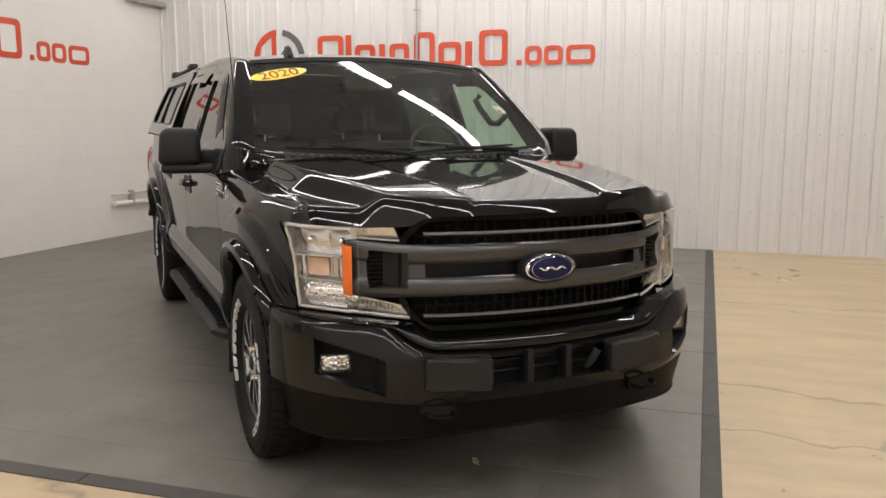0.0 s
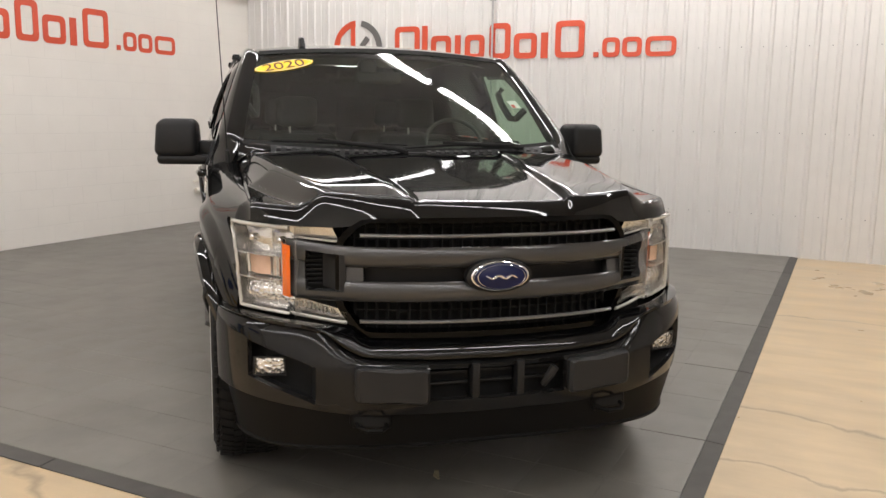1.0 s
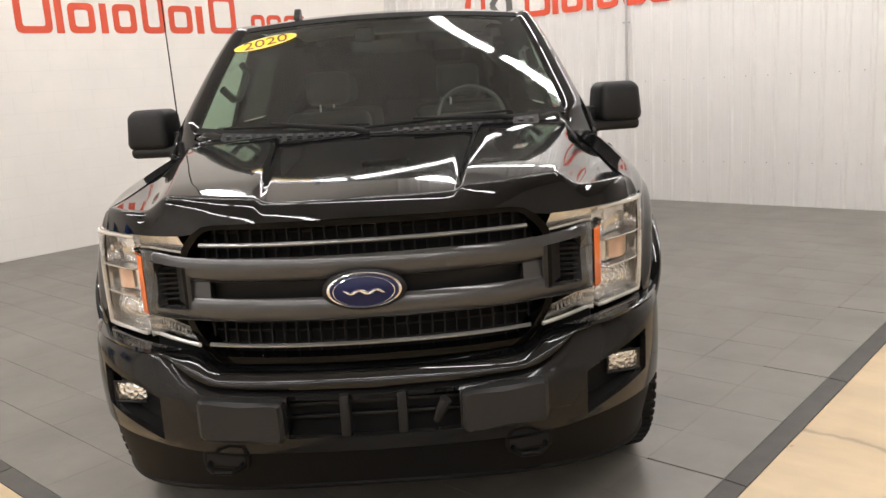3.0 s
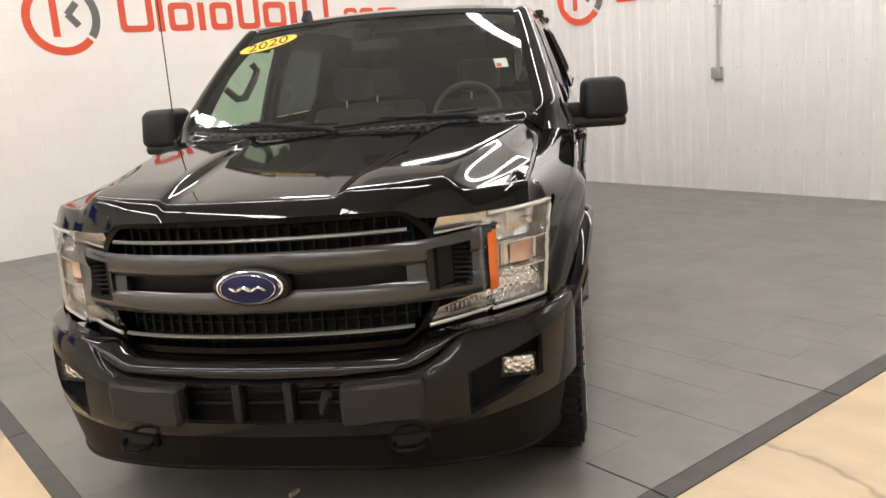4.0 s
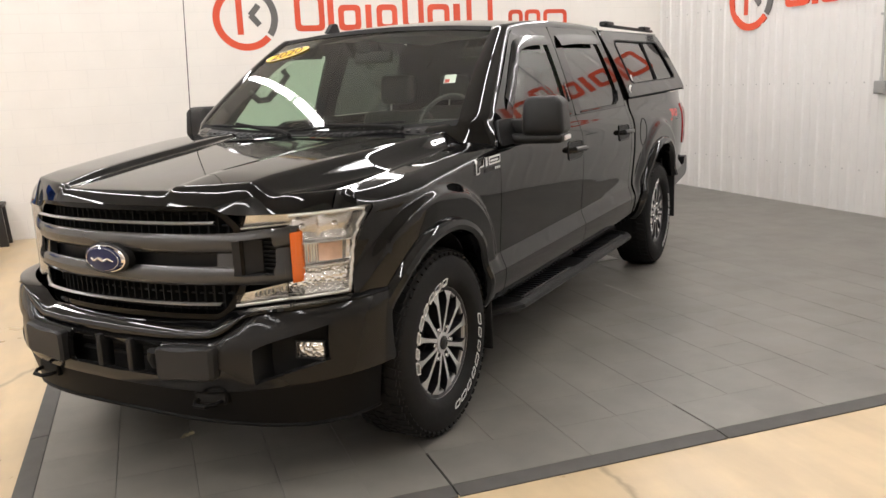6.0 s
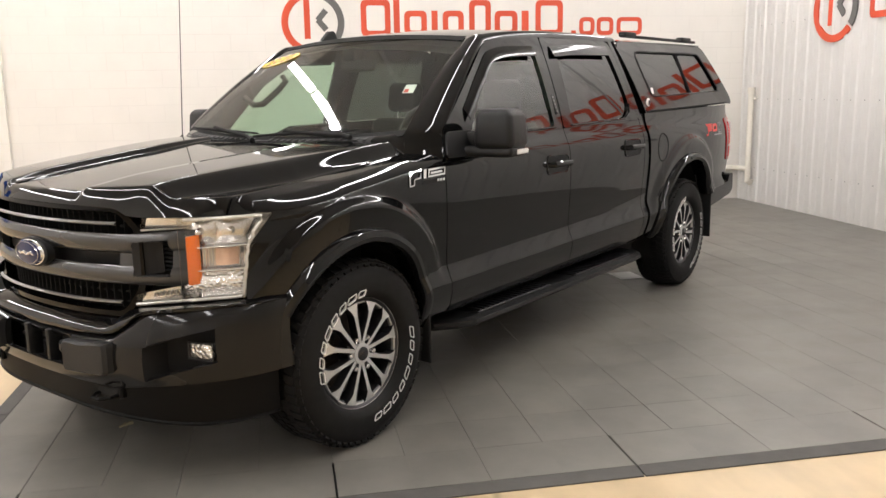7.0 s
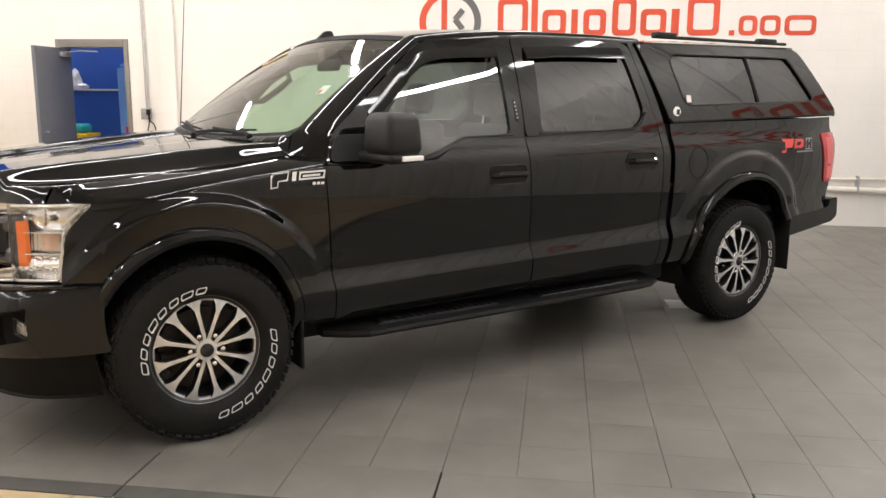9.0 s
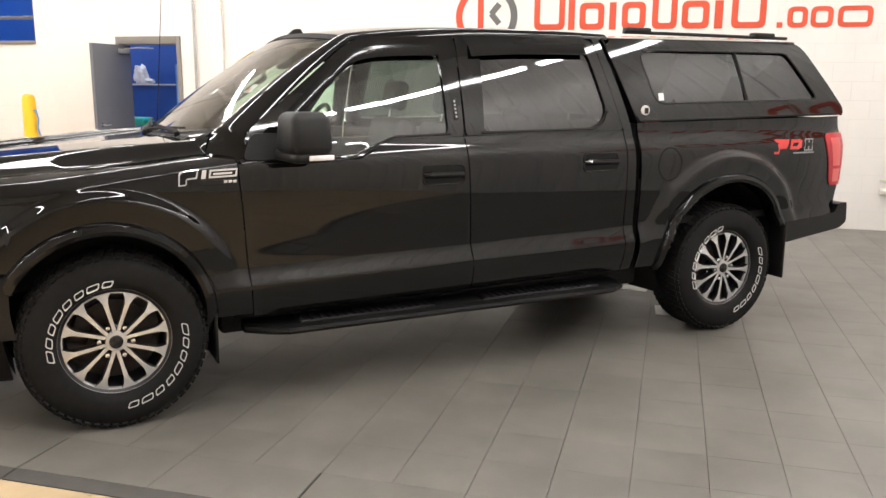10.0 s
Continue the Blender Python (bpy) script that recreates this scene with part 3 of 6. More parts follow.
for s in (1, -1):
    panel("front_fender", s, lambda z: lamp_rear(z), lambda z: door_front(z) - 0.006, arch_bottom(0, fender_low), lambda y: hood_edge_z(y) - 0.001, fender_x, 100, 90)
    solid(part("fender_tip", grid(lambda a, b: (lambda y, z: (s * (0.8385 + (fender_x(y, z) - 0.8385) * min(a * 1.9, 1.0)), y, z))(*(lambda zz: (-0.577 + 0.5 * (zz - 1.085) + (0.151 - 0.5 * (zz - 1.085)) * a, zz))(1.086 + (hood_edge_z(-0.577 + 0.151 * a) - 1.087) * b)), span(0, 1, 26), span(0, 1, 16)), PAINT, truck), 0.012)
    panel("front_door", s, door_front, lambda z: door_mid(z) - 0.006, rocker, sill, nu=40, nv=110)
    panel("rear_door", s, door_mid, lambda z: door_rear(z) - 0.006, lambda y: max(rocker(y), arch_bottom(1, rocker)(y)), sill, nu=40, nv=110)
    panel("cab_corner", s, door_rear, cab_rear, rocker, sill, nu=4, nv=110)

    def bed_low(y):
        return 0.475 if y < 3.6 else 0.685 + 0.03 * (y - 4.1)
    panel("bed_side", s, bed_front, lambda z: 4.722 - 0.03 * abs(z - 1.0), arch_bottom(1, bed_low), lambda y: 1.352 + 0.012 * (y - 3), lambda y, z: side_x(y, min(z, 1.30)) + (0.0 if z < 1.3 else -0.10 * (z - 1.3)), 90, 30)

    # upper door frames with the window openings
    fr_out = loop([(0.580, 1.200), (0.635, 1.345), (1.215, 1.790), (1.40, 1.812), (1.800, 1.828), (1.780, 1.300), (1.385, 1.291), (1.150, 1.200)], [0.01, 0.05, 0.14, 0.1, 0.01, 0.01, 0.08, 0.08])
    fr_in = loop([(0.770, 1.222), (1.085, 1.585), (1.290, 1.722), (1.695, 1.742), (1.690, 1.318), (1.390, 1.310), (1.150, 1.220)], [0.03, 0.03, 0.10, 0.03, 0.02, 0.08, 0.08])
    lay = lambda y, z: (s * side_x(y, z), y, z)
    solid(part("front_door_frame", ring_panel(fr_out, fr_in, lay), PAINT, truck), 0.02)
    part("front_door_glass", sheet(fr_in, lambda y, z: (s * (side_x(y, z) - 0.014), y, z)), SIDE_GLASS, truck, "clear green-tinted side window").visible_shadow = False
    rr_out = loop([(1.792, 1.302), (1.808, 1.828), (2.64, 1.836), (2.715, 1.815), (2.832, 1.312)], [0.01, 0.01, 0.05, 0.06, 0.01])
    rr_in = loop([(1.905, 1.322), (1.945, 1.745), (2.655, 1.765), (2.735, 1.41), (2.63, 1.330)], [0.03, 0.03, 0.05, 0.10, 0.08])
    solid(part("rear_door_frame", ring_panel(rr_out, rr_in, lay), PAINT, truck), 0.02)
    part("rear_door_glass", sheet(rr_in, lambda y, z: (s * (side_x(y, z) - 0.014), y, z)), PRIVACY, truck, "dark tinted side window").visible_shadow = False
    solid(part("cab_rear_pillar", grid(lambda a, z: (s * side_x(2.8, z), (door_rear(1.3) - 0.115 * max(z - 1.31, 0) / 0.5) * (1 - a) + (cab_rear(1.3) - 0.125 * (max(z - 1.31, 0) / 0.5) ** 1.2) * a, z), span(0, 1, 6), span(1.312, 1.835, 20)), PAINT, truck), 0.02)

    # window trims and rain guards
    part("window_seal", tube([(s * (side_x(y, z) + 0.001), y, z) for y, z in ((0.75, 1.212), (1.0, 1.213), (1.15, 1.216), (1.26, 1.262), (1.38, 1.306), (1.70, 1.312))], 0.006, 6), PAINT, truck)
    part("window_seal", tube([(s * (side_x(y, z) + 0.001), y, z) for y, z in ((1.89, 1.315), (2.2, 1.319), (2.62, 1.324), (2.70, 1.36), (2.735, 1.42))], 0.006, 6), PAINT, truck)

    def guard(ys, zs, w, n):
        fy, fz = smooth_line(range(len(ys)), ys), smooth_line(range(len(zs)), zs)

        def fn(a, b):
            y, z = fy(a), fz(a)
            z2 = z - w * b
            return (s * (side_x(y, z2) + 0.004 + 0.018 * math.sin(b * 1.5)), y + (0.3 * w * b if a < 1.2 and n == "f" else 0), z2)
        return solid(part("rain_guard", grid(fn, span(0, len(ys) - 1, 30), span(0, 1, 6)), PLASTIC_SMOKED, truck, "smoked black window rain guard"), 0.004)
    guard([0.84, 1.06, 1.22, 1.40, 1.68], [1.440, 1.628, 1.735, 1.762, 1.772], 0.055, "f")
    guard([1.88, 2.2, 2.64], [1.778, 1.795, 1.800], 0.062, "r")

    # keypad, sail panel
    keypad = part("entry_keypad", box(-0.004, 0.004, -0.011, 0.011, -0.06, 0.06, 0.003), PLASTIC, truck, m=pose(s * side_x(1.74, 1.44), 1.745, 1.44, 0, -s * 20, 0))
    for k in range(5):
        part("keypad_button", box(min(s * 0.0035, s * 0.0052), max(s * 0.0035, s * 0.0052), -0.005, 0.005, -0.048 + 0.021 * k, -0.037 + 0.021 * k, 0.001, 1), BOX_GREY, keypad, smooth=False)
    part("mirror_sail", slab(loop([(0.600, 1.215), (0.650, 1.335), (0.86, 1.335), (0.80, 1.215)], 0.03), lambda y, z, d: (s * (side_x(y, z) + 0.002 + d), y, z), 0.012, n=40), PLASTIC, truck)

    # door handles: strap, key plate, and a flat black patch for the cup's shade
    for hy, hz in ((1.64, 1.106), (2.645, 1.137)):
        hx = side_x(hy, hz)
        h = part("door_handle", tube([(s * (hx + dx), hy + dy, hz + dz) for dx, dy, dz in ((0.0, -0.105, 0.0), (0.030, -0.085, 0.004), (0.040, 0, 0.006), (0.034, 0.09, 0.004), (0.0, 0.115, 0.0))], [0.016, 0.019, 0.018, 0.019, 0.014], 10), PAINT, truck, "black door handle")
        part("cup_shade", slab(loop([(hy - 0.115, hz - 0.050), (hy - 0.115, hz + 0.050), (hy + 0.120, hz + 0.045), (hy + 0.120, hz - 0.045)], 0.03), lambda y, z, d: (s * (side_x(y, z) - 0.002 + d), y, z), 0.004, n=40), STEP_SHADE_BLACK, h)
        part("cup_rim", tube([(s * (side_x(p.x, p.y) + 0.002), p.x, p.y) for p in (lambda e: e + e[:1])(even(loop([(hy - 0.118, hz - 0.053), (hy - 0.118, hz + 0.053), (hy + 0.123, hz + 0.048), (hy + 0.123, hz - 0.048)], 0.03), 40))], 0.0045, 6, cap=False), PAINT, h)

    # wheel arch mouldings and liners
    for k, (yc, zc, r) in enumerate(ARCHES):
        prof = [(-0.058, -0.07), (-0.058, 0.010), (-0.050, 0.026), (-0.030, 0.034), (-0.008, 0.028), (0.004, 0.010), (0.006, -0.012)]
        a0, a1 = (-0.36, math.pi + 0.06) if k == 0 else (-0.05 - 0.03, math.pi + 0.03)
        if k == 0:
            a0, a1 = -0.30, math.pi - 0.52

        def fn(a, i):
            dr, dx = prof[i]
            y, z = yc - (r + dr) * -math.cos(a), zc + (r + dr) * math.sin(a)
            return (s * ((fender_x(y, z) if k == 0 else side_x(y, z)) + dx * (0.3 + 0.7 * step01(-0.45, 0.45, a) if k == 0 and dx > 0 else 1)), y, z)
        if k == 0:
            lo, hi = -0.42, math.pi - 0.44
        else:
            lo, hi = 0.36, math.pi + 0.10
        part("wheel_arch_moulding", grid(fn, span(lo, hi, 56), list(range(len(prof)))), PAINT, truck)
        liner = lathe([(r - 0.035, 0.90), (r - 0.02, 0.62), (r - 0.12, 0.50), (0.05, 0.48)], 40, "x", None, -0.45, math.pi + 0.45)
        part("wheel_arch_liner", liner, MATTE, truck, m=Matrix.Translation((0, yc, zc)) @ Matrix.Diagonal((s, 1, 1, 1)))
    # mud flaps
    for y0, z0, z1 in ((0.445, 0.25, 0.56), (4.20, 0.30, 0.70)):
        part("mud_flap", box(min(s * 0.70, s * 0.985), max(s * 0.70, s * 0.985), y0 - 0.006, y0 + 0.006, z0, z1, 0.004), PLASTIC, truck, m=pose(0, 0, 0))
    # rocker underside
    part("rocker_panel", grid(lambda y, b: (s * (0.925 - 0.10 * b), y, 0.475 - 0.05 * math.sin(b * 1.57)), span(0.55, 2.93, 4), span(0, 1, 5)), MATTE, truck)

# running boards
for s in (1, -1):
    rb = part("running_board", bmesh.new(), STEP_SHADE_BLACK, truck, "black step board with ridged tread")
    b = bmesh.new()
    prof = [(0.79, 0.375), (0.80, 0.402), (0.975, 0.398), (1.010, 0.387), (1.016, 0.370), (0.990, 0.350), (0.80, 0.352)]
    ys = [0.600, 0.625, 0.700, 0.790, 2.70, 2.79, 2.865, 2.88]
    pull = [0.13, 0.105, 0.045, 0.0, 0.0, 0.01, 0.05, 0.08]
    rows = [[b.verts.new((s * (x - (p if x > 0.9 else 0)), y, z)) for x, z in prof] for y, p in zip(ys, pull)]
    for r0, r1 in zip(rows, rows[1:]):
        for k in range(len(prof)):
            b.faces.new((r0[k], r0[(k + 1) % 7], r1[(k + 1) % 7], r1[k]))
    b.faces.new(rows[0])
    b.faces.new(rows[-1][::-1])
    bmesh.ops.recalc_face_normals(b, faces=b.faces)
    b.to_mesh(rb.data)
    b.free()
    for y0, y1 in ((0.86, 1.60), (1.90, 2.68)):
        pad = part("tread_pad", box(min(s * 0.815, s * 0.962), max(s * 0.815, s * 0.962), y0, y1, 0.398, 0.405, 0.003), STEP_SHADE_BLACK, rb)
        t = bmesh.new()
        y = y0 + 0.03
        while y < y1 - 0.03:
            box(min(s * 0.86, s * 0.960), max(s * 0.86, s * 0.960), y, y + 0.022, 0.405, 0.4105, bm=t)
            y += 0.045
        part("edge_trim", box(min(s * 0.966, s * 0.974), max(s * 0.966, s * 0.974), y0, y1, 0.3975, 0.4085, 0.002, 1), ALLOY_DARK, rb)
        part("tread_ridge", t, ALLOY_DARK, rb, smooth=False)
    part("board_bracket", box(min(s * 0.62, s * 0.80), max(s * 0.62, s * 0.80), 0.95, 1.02, 0.35, 0.40, 0.005), MATTE, rb)
    part("board_bracket", box(min(s * 0.62, s * 0.80), max(s * 0.62, s * 0.80), 2.45, 2.52, 0.35, 0.40, 0.005), MATTE, rb)

# hood
hood_front = lambda x: -0.835 + 0.290 * (abs(x) / 0.838) ** 2.6
hood_back = lambda x: 0.30 + 0.155 * (abs(x) / 0.838) ** 3.0
hood_mid_z = smooth_line([-0.86, -0.75, -0.5, -0.1, 0.3, 0.5], [1.168, 1.184, 1.214, 1.254, 1.292, 1.303])
lip_z = smooth_line([0.0, 0.46, 0.52, 0.60, 0.85], [1.122, 1.114, 1.084, 1.080, 1.088])


crease_in = lambda y: 0.275 + 0.115 * (y + 0.8)
crease_out = lambda y: min(0.565 + 0.20 * (y + 0.8), 0.772)
dip = lambda y: min(0.095 + 0.10 * (y + 0.7), hood_edge_x(y) - crease_out(y) - 0.004)


def hood_z(x, y):
    a, e = abs(x), hood_edge_x(y)
    ci, co = crease_in(y), crease_out(y)
    fade = 1 - step01(-0.1, 0.42, y) * 0.35
    top = hood_mid_z(y) - 0.010 * (a / 0.6) ** 2 + 0.024 * fade * (0.6 + 0.4 * step01(-0.84, -0.6, y)) * step01(ci, ci + 0.034, a)
    shelf = hood_edge_z(y) + 0.05 * max(e - a, 0) * step01(-0.4, 0.3, y)
    return top + (shelf - top) * step01(co, co + dip(y), a)


def hood_x(a, y):
    """Columns that follow the creases."""
    e, ci, co = hood_edge_x(y) - 0.0015, crease_in(y), crease_out(y)
    mid = min(co + dip(y), e - 0.02)
    return math.copysign(float(np.interp(abs(a), (0, 0.30, 0.36, 0.56, 0.78, 0.97, 1), (0, ci, ci + 0.034, co, mid, e - 0.010, e))), a)


def hood_fn(a, b):
    x0 = hood_x(a, -0.7)
    if b >= 0:
        y = hood_front(x0) + (hood_back(hood_x(a, 0.5)) - hood_front(x0)) * b
        x = hood_x(a, y)
        return (x, y, hood_z(x, y) - 0.004 * max(abs(a) - 0.97, 0) / 0.03)
    t = -b
    y0 = hood_front(x0)
    x = hood_x(a, y0)
    zt = hood_z(x, y0) - 0.004 * max(abs(a) - 0.97, 0) / 0.03
    return (x * (1 + 0.004 * t), y0 - 0.047 * t ** 0.7 * (1 - 0.15 * abs(a)), zt - (zt - min(lip_z(abs(x)), zt)) * t ** 1.25)


HOOD_COLS = sorted(set(round(k * d, 4) for d in (-1, 1) for k in span(0, 0.30, 10) + span(0.30, 0.36, 4) + span(0.36, 0.56, 8) + span(0.56, 0.78, 14) + span(0.78, 0.97, 8) + span(0.97, 1, 3)))
hood = part("hood", grid(hood_fn, HOOD_COLS, [-1, -0.85, -0.7, -0.55, -0.4, -0.25, -0.12, -0.05] + span(0, 1, 60)), PAINT, truck)
solid(hood, 0.02)

# cowl with slotted vents, wipers
cowl = part("cowl_panel", grid(lambda a, b: (a * 0.69, hood_back(a * 0.69) - 0.012 + 0.060 * b, 1.272 + 0.030 * b + 0.022 * a * a), span(-1, 1, 30), span(0, 1, 6)), PLASTIC, truck)
for k in range(30):
    a = -0.76 + 1.52 * k / 29
    if abs(a) < 0.05:
        continue
    part("cowl_slat", box(-0.011, 0.011, -0.016, 0.016, -0.003, 0.004, 0.002, 1), PLASTIC_GREY, cowl, smooth=False, m=pose(a * 0.86, hood_back(a * 0.86) + 0.026, 1.296 + 0.022 * a * a, 18, 0, 0))


def screen(s, t):
    """The windshield: s across from -1 to 1, t up from 0 to 1."""
    x = s * (0.815 * (1 - t) + 0.690 * t)
    y0, z0 = 0.335 + 0.155 * s * s, 1.292 + 0.040 * s * s
    y1, z1 = 1.10 + 0.07 * s * s, 1.832 - 0.030 * s * s
    bow = 0.022 * math.sin(math.pi * t)
    return (x, y0 + (y1 - y0) * t - bow * 0.6, z0 + (z1 - z0) * t + bow * 0.8)


part("windshield", grid(screen, span(-1, 1, 30), span(0, 1, 20)), WINDSHIELD, truck, "slightly tinted windshield").visible_shadow = False
shade = bmesh.new()
for t0, t1, s0, s1 in ((0.965, 1.02, -1, 1), (-0.02, 0.03, -1, 1)):
    grid(lambda a, t: tuple(Vector(screen(a, t)) - Vector((0, 0.002, -0.002))), span(s0, s1, 30), span(t0, t1, 2), bm=shade)
part("windshield_border", shade, MATTE, truck)
for x0, x1 in ((-0.67, -0.04), (-0.06, 0.56)):
    lift = Vector((0, -0.016, 0.020))
    at = lambda x, t: Vector(screen(x / 0.80, t)) + lift
    mid = x0 + 0.36 * (x1 - x0)
    w = part("wiper", tube([at(x0, 0.004), at(mid, 0.026), at(x1, 0.028)], [0.006, 0.009, 0.005], 6), MATTE, truck)
    part("wiper_arm", tube([at(mid - 0.02, 0.038) + lift * 0.3, at(mid + 0.10, 0.030), at(mid + 0.34, 0.0), at(mid + 0.40, -0.03)], [0.008, 0.010, 0.012, 0.015], 8), MATTE, w)

# roof and pillars
roof_mid = smooth_line([1.05, 1.12, 1.27, 1.6, 2.0, 2.4, 2.9], [1.822, 1.836, 1.862, 1.893, 1.905, 1.908, 1.890])
roof_z = lambda x, y: roof_mid(y) - 0.046 * (abs(x) / 0.690) ** 2.6


def cab_line(t):
    """Outer and inner edge of the pillar and roof rail; t runs 0..1 up the pillar, 1..2 along the roof."""
    if t < 0:
        k = -t / 0.2
        return Vector((side_x(0.632, 1.345), 0.632, 1.345)).lerp(Vector((0.966, 0.584, 1.200)), k), Vector(screen(1, 0)).lerp(Vector((0.843, 0.456, 1.243)), k)
    if t <= 1:
        y, z = 0.632 + 0.583 * t, 1.345 + 0.440 * t + 0.03 * math.sin(math.pi * t) * t
        return Vector((side_x(y, z), y, z)), Vector(screen(1, t))
    k = t - 1
    y = 1.215 + (2.83 - 1.215) * k
    z = 1.785 + 0.047 * min(1, k * 2.2) ** 0.7
    yi = 1.17 + (2.80 - 1.17) * k
    return Vector((side_x(y, z), y, z)), Vector((0.690, yi, roof_z(0.690, yi)))


for s in (1, -1):
    def fn(t, b):
        o, i = cab_line(t)
        p = o.lerp(i, b) + Vector((0.35, -0.2 if t < 1 else 0, 0.7)).normalized() * 0.026 * math.sin(math.pi * b) ** 0.8 * (0.25 + 0.75 * step01(-0.2, 0.12, t))
        return (s * p.x, p.y, p.z)
    solid(part("roof_rail", grid(fn, span(-0.2, 0, 8)[:-1] + span(0, 1, 24)[:-1] + span(1, 2, 30), span(0, 1, 8)), PAINT, truck), 0.02)
    line_a = [Vector((0.690, 0.386, hood_z(0.690, 0.386) - 0.002)), Vector((0.780, 0.424, hood_z(0.780, 0.424) - 0.002)), Vector((0.843, 0.456, 1.243)), Vector((0.905, 0.572, 1.232)), Vector((0.968, 0.583, 1.200))]
    line_b = [Vector(screen(0.85, 0.01)), Vector(screen(0.95, 0.01)), Vector(screen(1, 0.0)), Vector((0.875, 0.560, 1.342)), Vector((side_x(0.632, 1.345), 0.632, 1.345))]

    def corner(a, b):
        k = min(int(a), 3)
        p = line_a[k].lerp(line_a[k + 1], a - k).lerp(line_b[k].lerp(line_b[k + 1], a - k), b)
        q = p + Vector((0.3, -0.6, 0.5)) * 0.008 * math.sin(math.pi * b)
        return (s * q.x, q.y, q.z)
    solid(part("cowl_side", grid(corner, span(0, 2, 12), span(0, 1, 8)), PAINT, truck), 0.01)


def roof_pt(a, b):
    x, y = a * 0.690, (1.10 + 0.07 * a * a) * (1 - b) + 2.80 * b
    return (x, y, roof_z(x, y))


roof = solid(part("roof", grid(roof_pt, span(-1, 1, 40), span(0, 1, 30)), PAINT, truck), 0.02)
part("headliner", grid(lambda x, y: (x, y, roof_z(x, y) - 0.05), span(-0.62, 0.62, 6), span(1.15, 2.78, 6)), HEADLINER, truck)
# rear of the cab with its window
back = loop([(-0.93, 0.5), (-0.935, 1.30), (-0.78, 1.80), (-0.66, 1.835), (0.66, 1.835), (0.78, 1.80), (0.935, 1.30), (0.93, 0.5)], 0.02)
back_in = loop([(-0.66, 1.38), (-0.60, 1.72), (0.60, 1.72), (0.66, 1.38)], 0.06)
solid(part("cab_back", ring_panel(back, back_in, lambda x, z: (x, 2.89 - 0.15 * max(z - 1.3, 0), z)), PAINT, truck), 0.02)
part("back_glass", sheet(back_in, lambda x, z: (x, 2.88 - 0.15 * max(z - 1.3, 0), z)), PRIVACY, truck).visible_shadow = False
part("cab_floor", box(-0.86, 0.86, 0.30, 2.86, 0.50, 0.56), MATTE, truck)
part("firewall", box(-0.76, 0.76, 0.32, 0.40, 0.45, 1.235), MATTE, truck)
part("chassis", box(-0.55, 0.55, -0.62, 4.6, 0.42, 0.62, 0.02), MATTE, truck)
# two plain blocks added to deepen the shade beneath the truck
part("underbody", box(-0.80, 0.80, 0.50, 3.10, 0.335, 0.50, 0.02), MATTE, truck)
part("underbody_rear", box(-0.58, 0.58, 3.95, 4.60, 0.40, 0.60, 0.03), MATTE, truck)
part("engine_tray", box(-0.70, 0.70, -0.66, 0.30, 0.62, 1.02, 0.02), MATTE, truck)

# antenna, roof fin
part("antenna_mast", tube([(-0.885, 0.47, 1.228), (-0.887, 0.475, 1.29), (-0.889, 0.48, 1.30), (-0.925, 0.555, 2.10)], [0.014, 0.012, 0.0032, 0.0022], 6), MATTE, truck)
fin = slab(loop([(-0.075, 0.0), (-0.01, 0.058), (0.035, 0.062), (0.065, 0.0)], 0.012), lambda y, z, d: (d - 0.014, y, z), 0.028, n=40, bevel=0.004)
part("antenna_fin", fin, PLASTIC, truck, m=pose(-0.44, 1.29, roof_z(0.44, 1.29) - 0.005))

# mirrors
for s in (1, -1):
    head_ = box(-0.108, 0.104, -0.100, 0.108, -0.102, 0.089, 0.036, 4)
    for v in head_.verts:
        k = max(v.co.z, 0.0) / 0.1
        v.co.x -= 0.030 * k * k * max(v.co.x / 0.09, 0) - 0.014 * k * max(-v.co.x / 0.09, 0)
        v.co.y *= 1 - 0.22 * k * k
    mir = part("door_mirror", head_, PLASTIC, truck, "black plastic door mirror", m=pose(s * 1.122, 0.852, 1.350, 0, 0, s * 8) @ Matrix.Diagonal((s, 1, 1, 1)))
    arm = bmesh.new()
    box(-0.275, 0.094, -0.085, 0.096, -0.140, -0.088, 0.022, 3, bm=arm)
    box(-0.19, -0.10, -0.03, 0.05, -0.10, -0.02, 0.018, 2, bm=arm)
    part("mirror_arm", arm, PLASTIC, mir)
    part("turn_lamp", box(0.083, 0.101, -0.020, 0.106, -0.128, -0.104, 0.006), LABEL_WHITE, mir, "clear turn signal lens")
    part("mirror_glass", box(-0.070, 0.050, 0.080, 0.1045, -0.075, 0.055, 0.002), CHROME, mir)

# ---- front end ----
nose = lambda x: -0.895 + 0.24 * x * x + 0.36 * x ** 4
xs_bar = sorted(set([round(v, 4) for v in span(-0.722, 0.722, 64)] + [-0.47, 0.47, -0.535, 0.535, -0.661, 0.661]))
zs_bar = [0.820, 0.824, 0.832, 0.843, 0.855, 0.870, 0.882, 0.889, 0.893, 0.940, 0.945, 0.953, 0.965, 0.985, 0.997, 1.006, 1.012, 1.016]


def bar_skip(x, z):
    return (abs(x) < 0.47 and 0.893 < z < 0.940) or (0.535 < abs(x) < 0.661 and 0.855 < z < 0.985)


def bar_pt(x, z):
    t = (z - (0.981 if z > 0.918 else 0.857)) / 0.037
    zz = z + (0.012 * step01(0.5, 0.7, abs(x)) * (1 if z > 0.918 else -0.2))
    return (x, nose(x) + 0.010 * t * t + 0.006 * min(t * t * t * t, 1.5) + 0.022 * max((abs(x) - 0.66) / 0.062, 0) ** 2, zz)


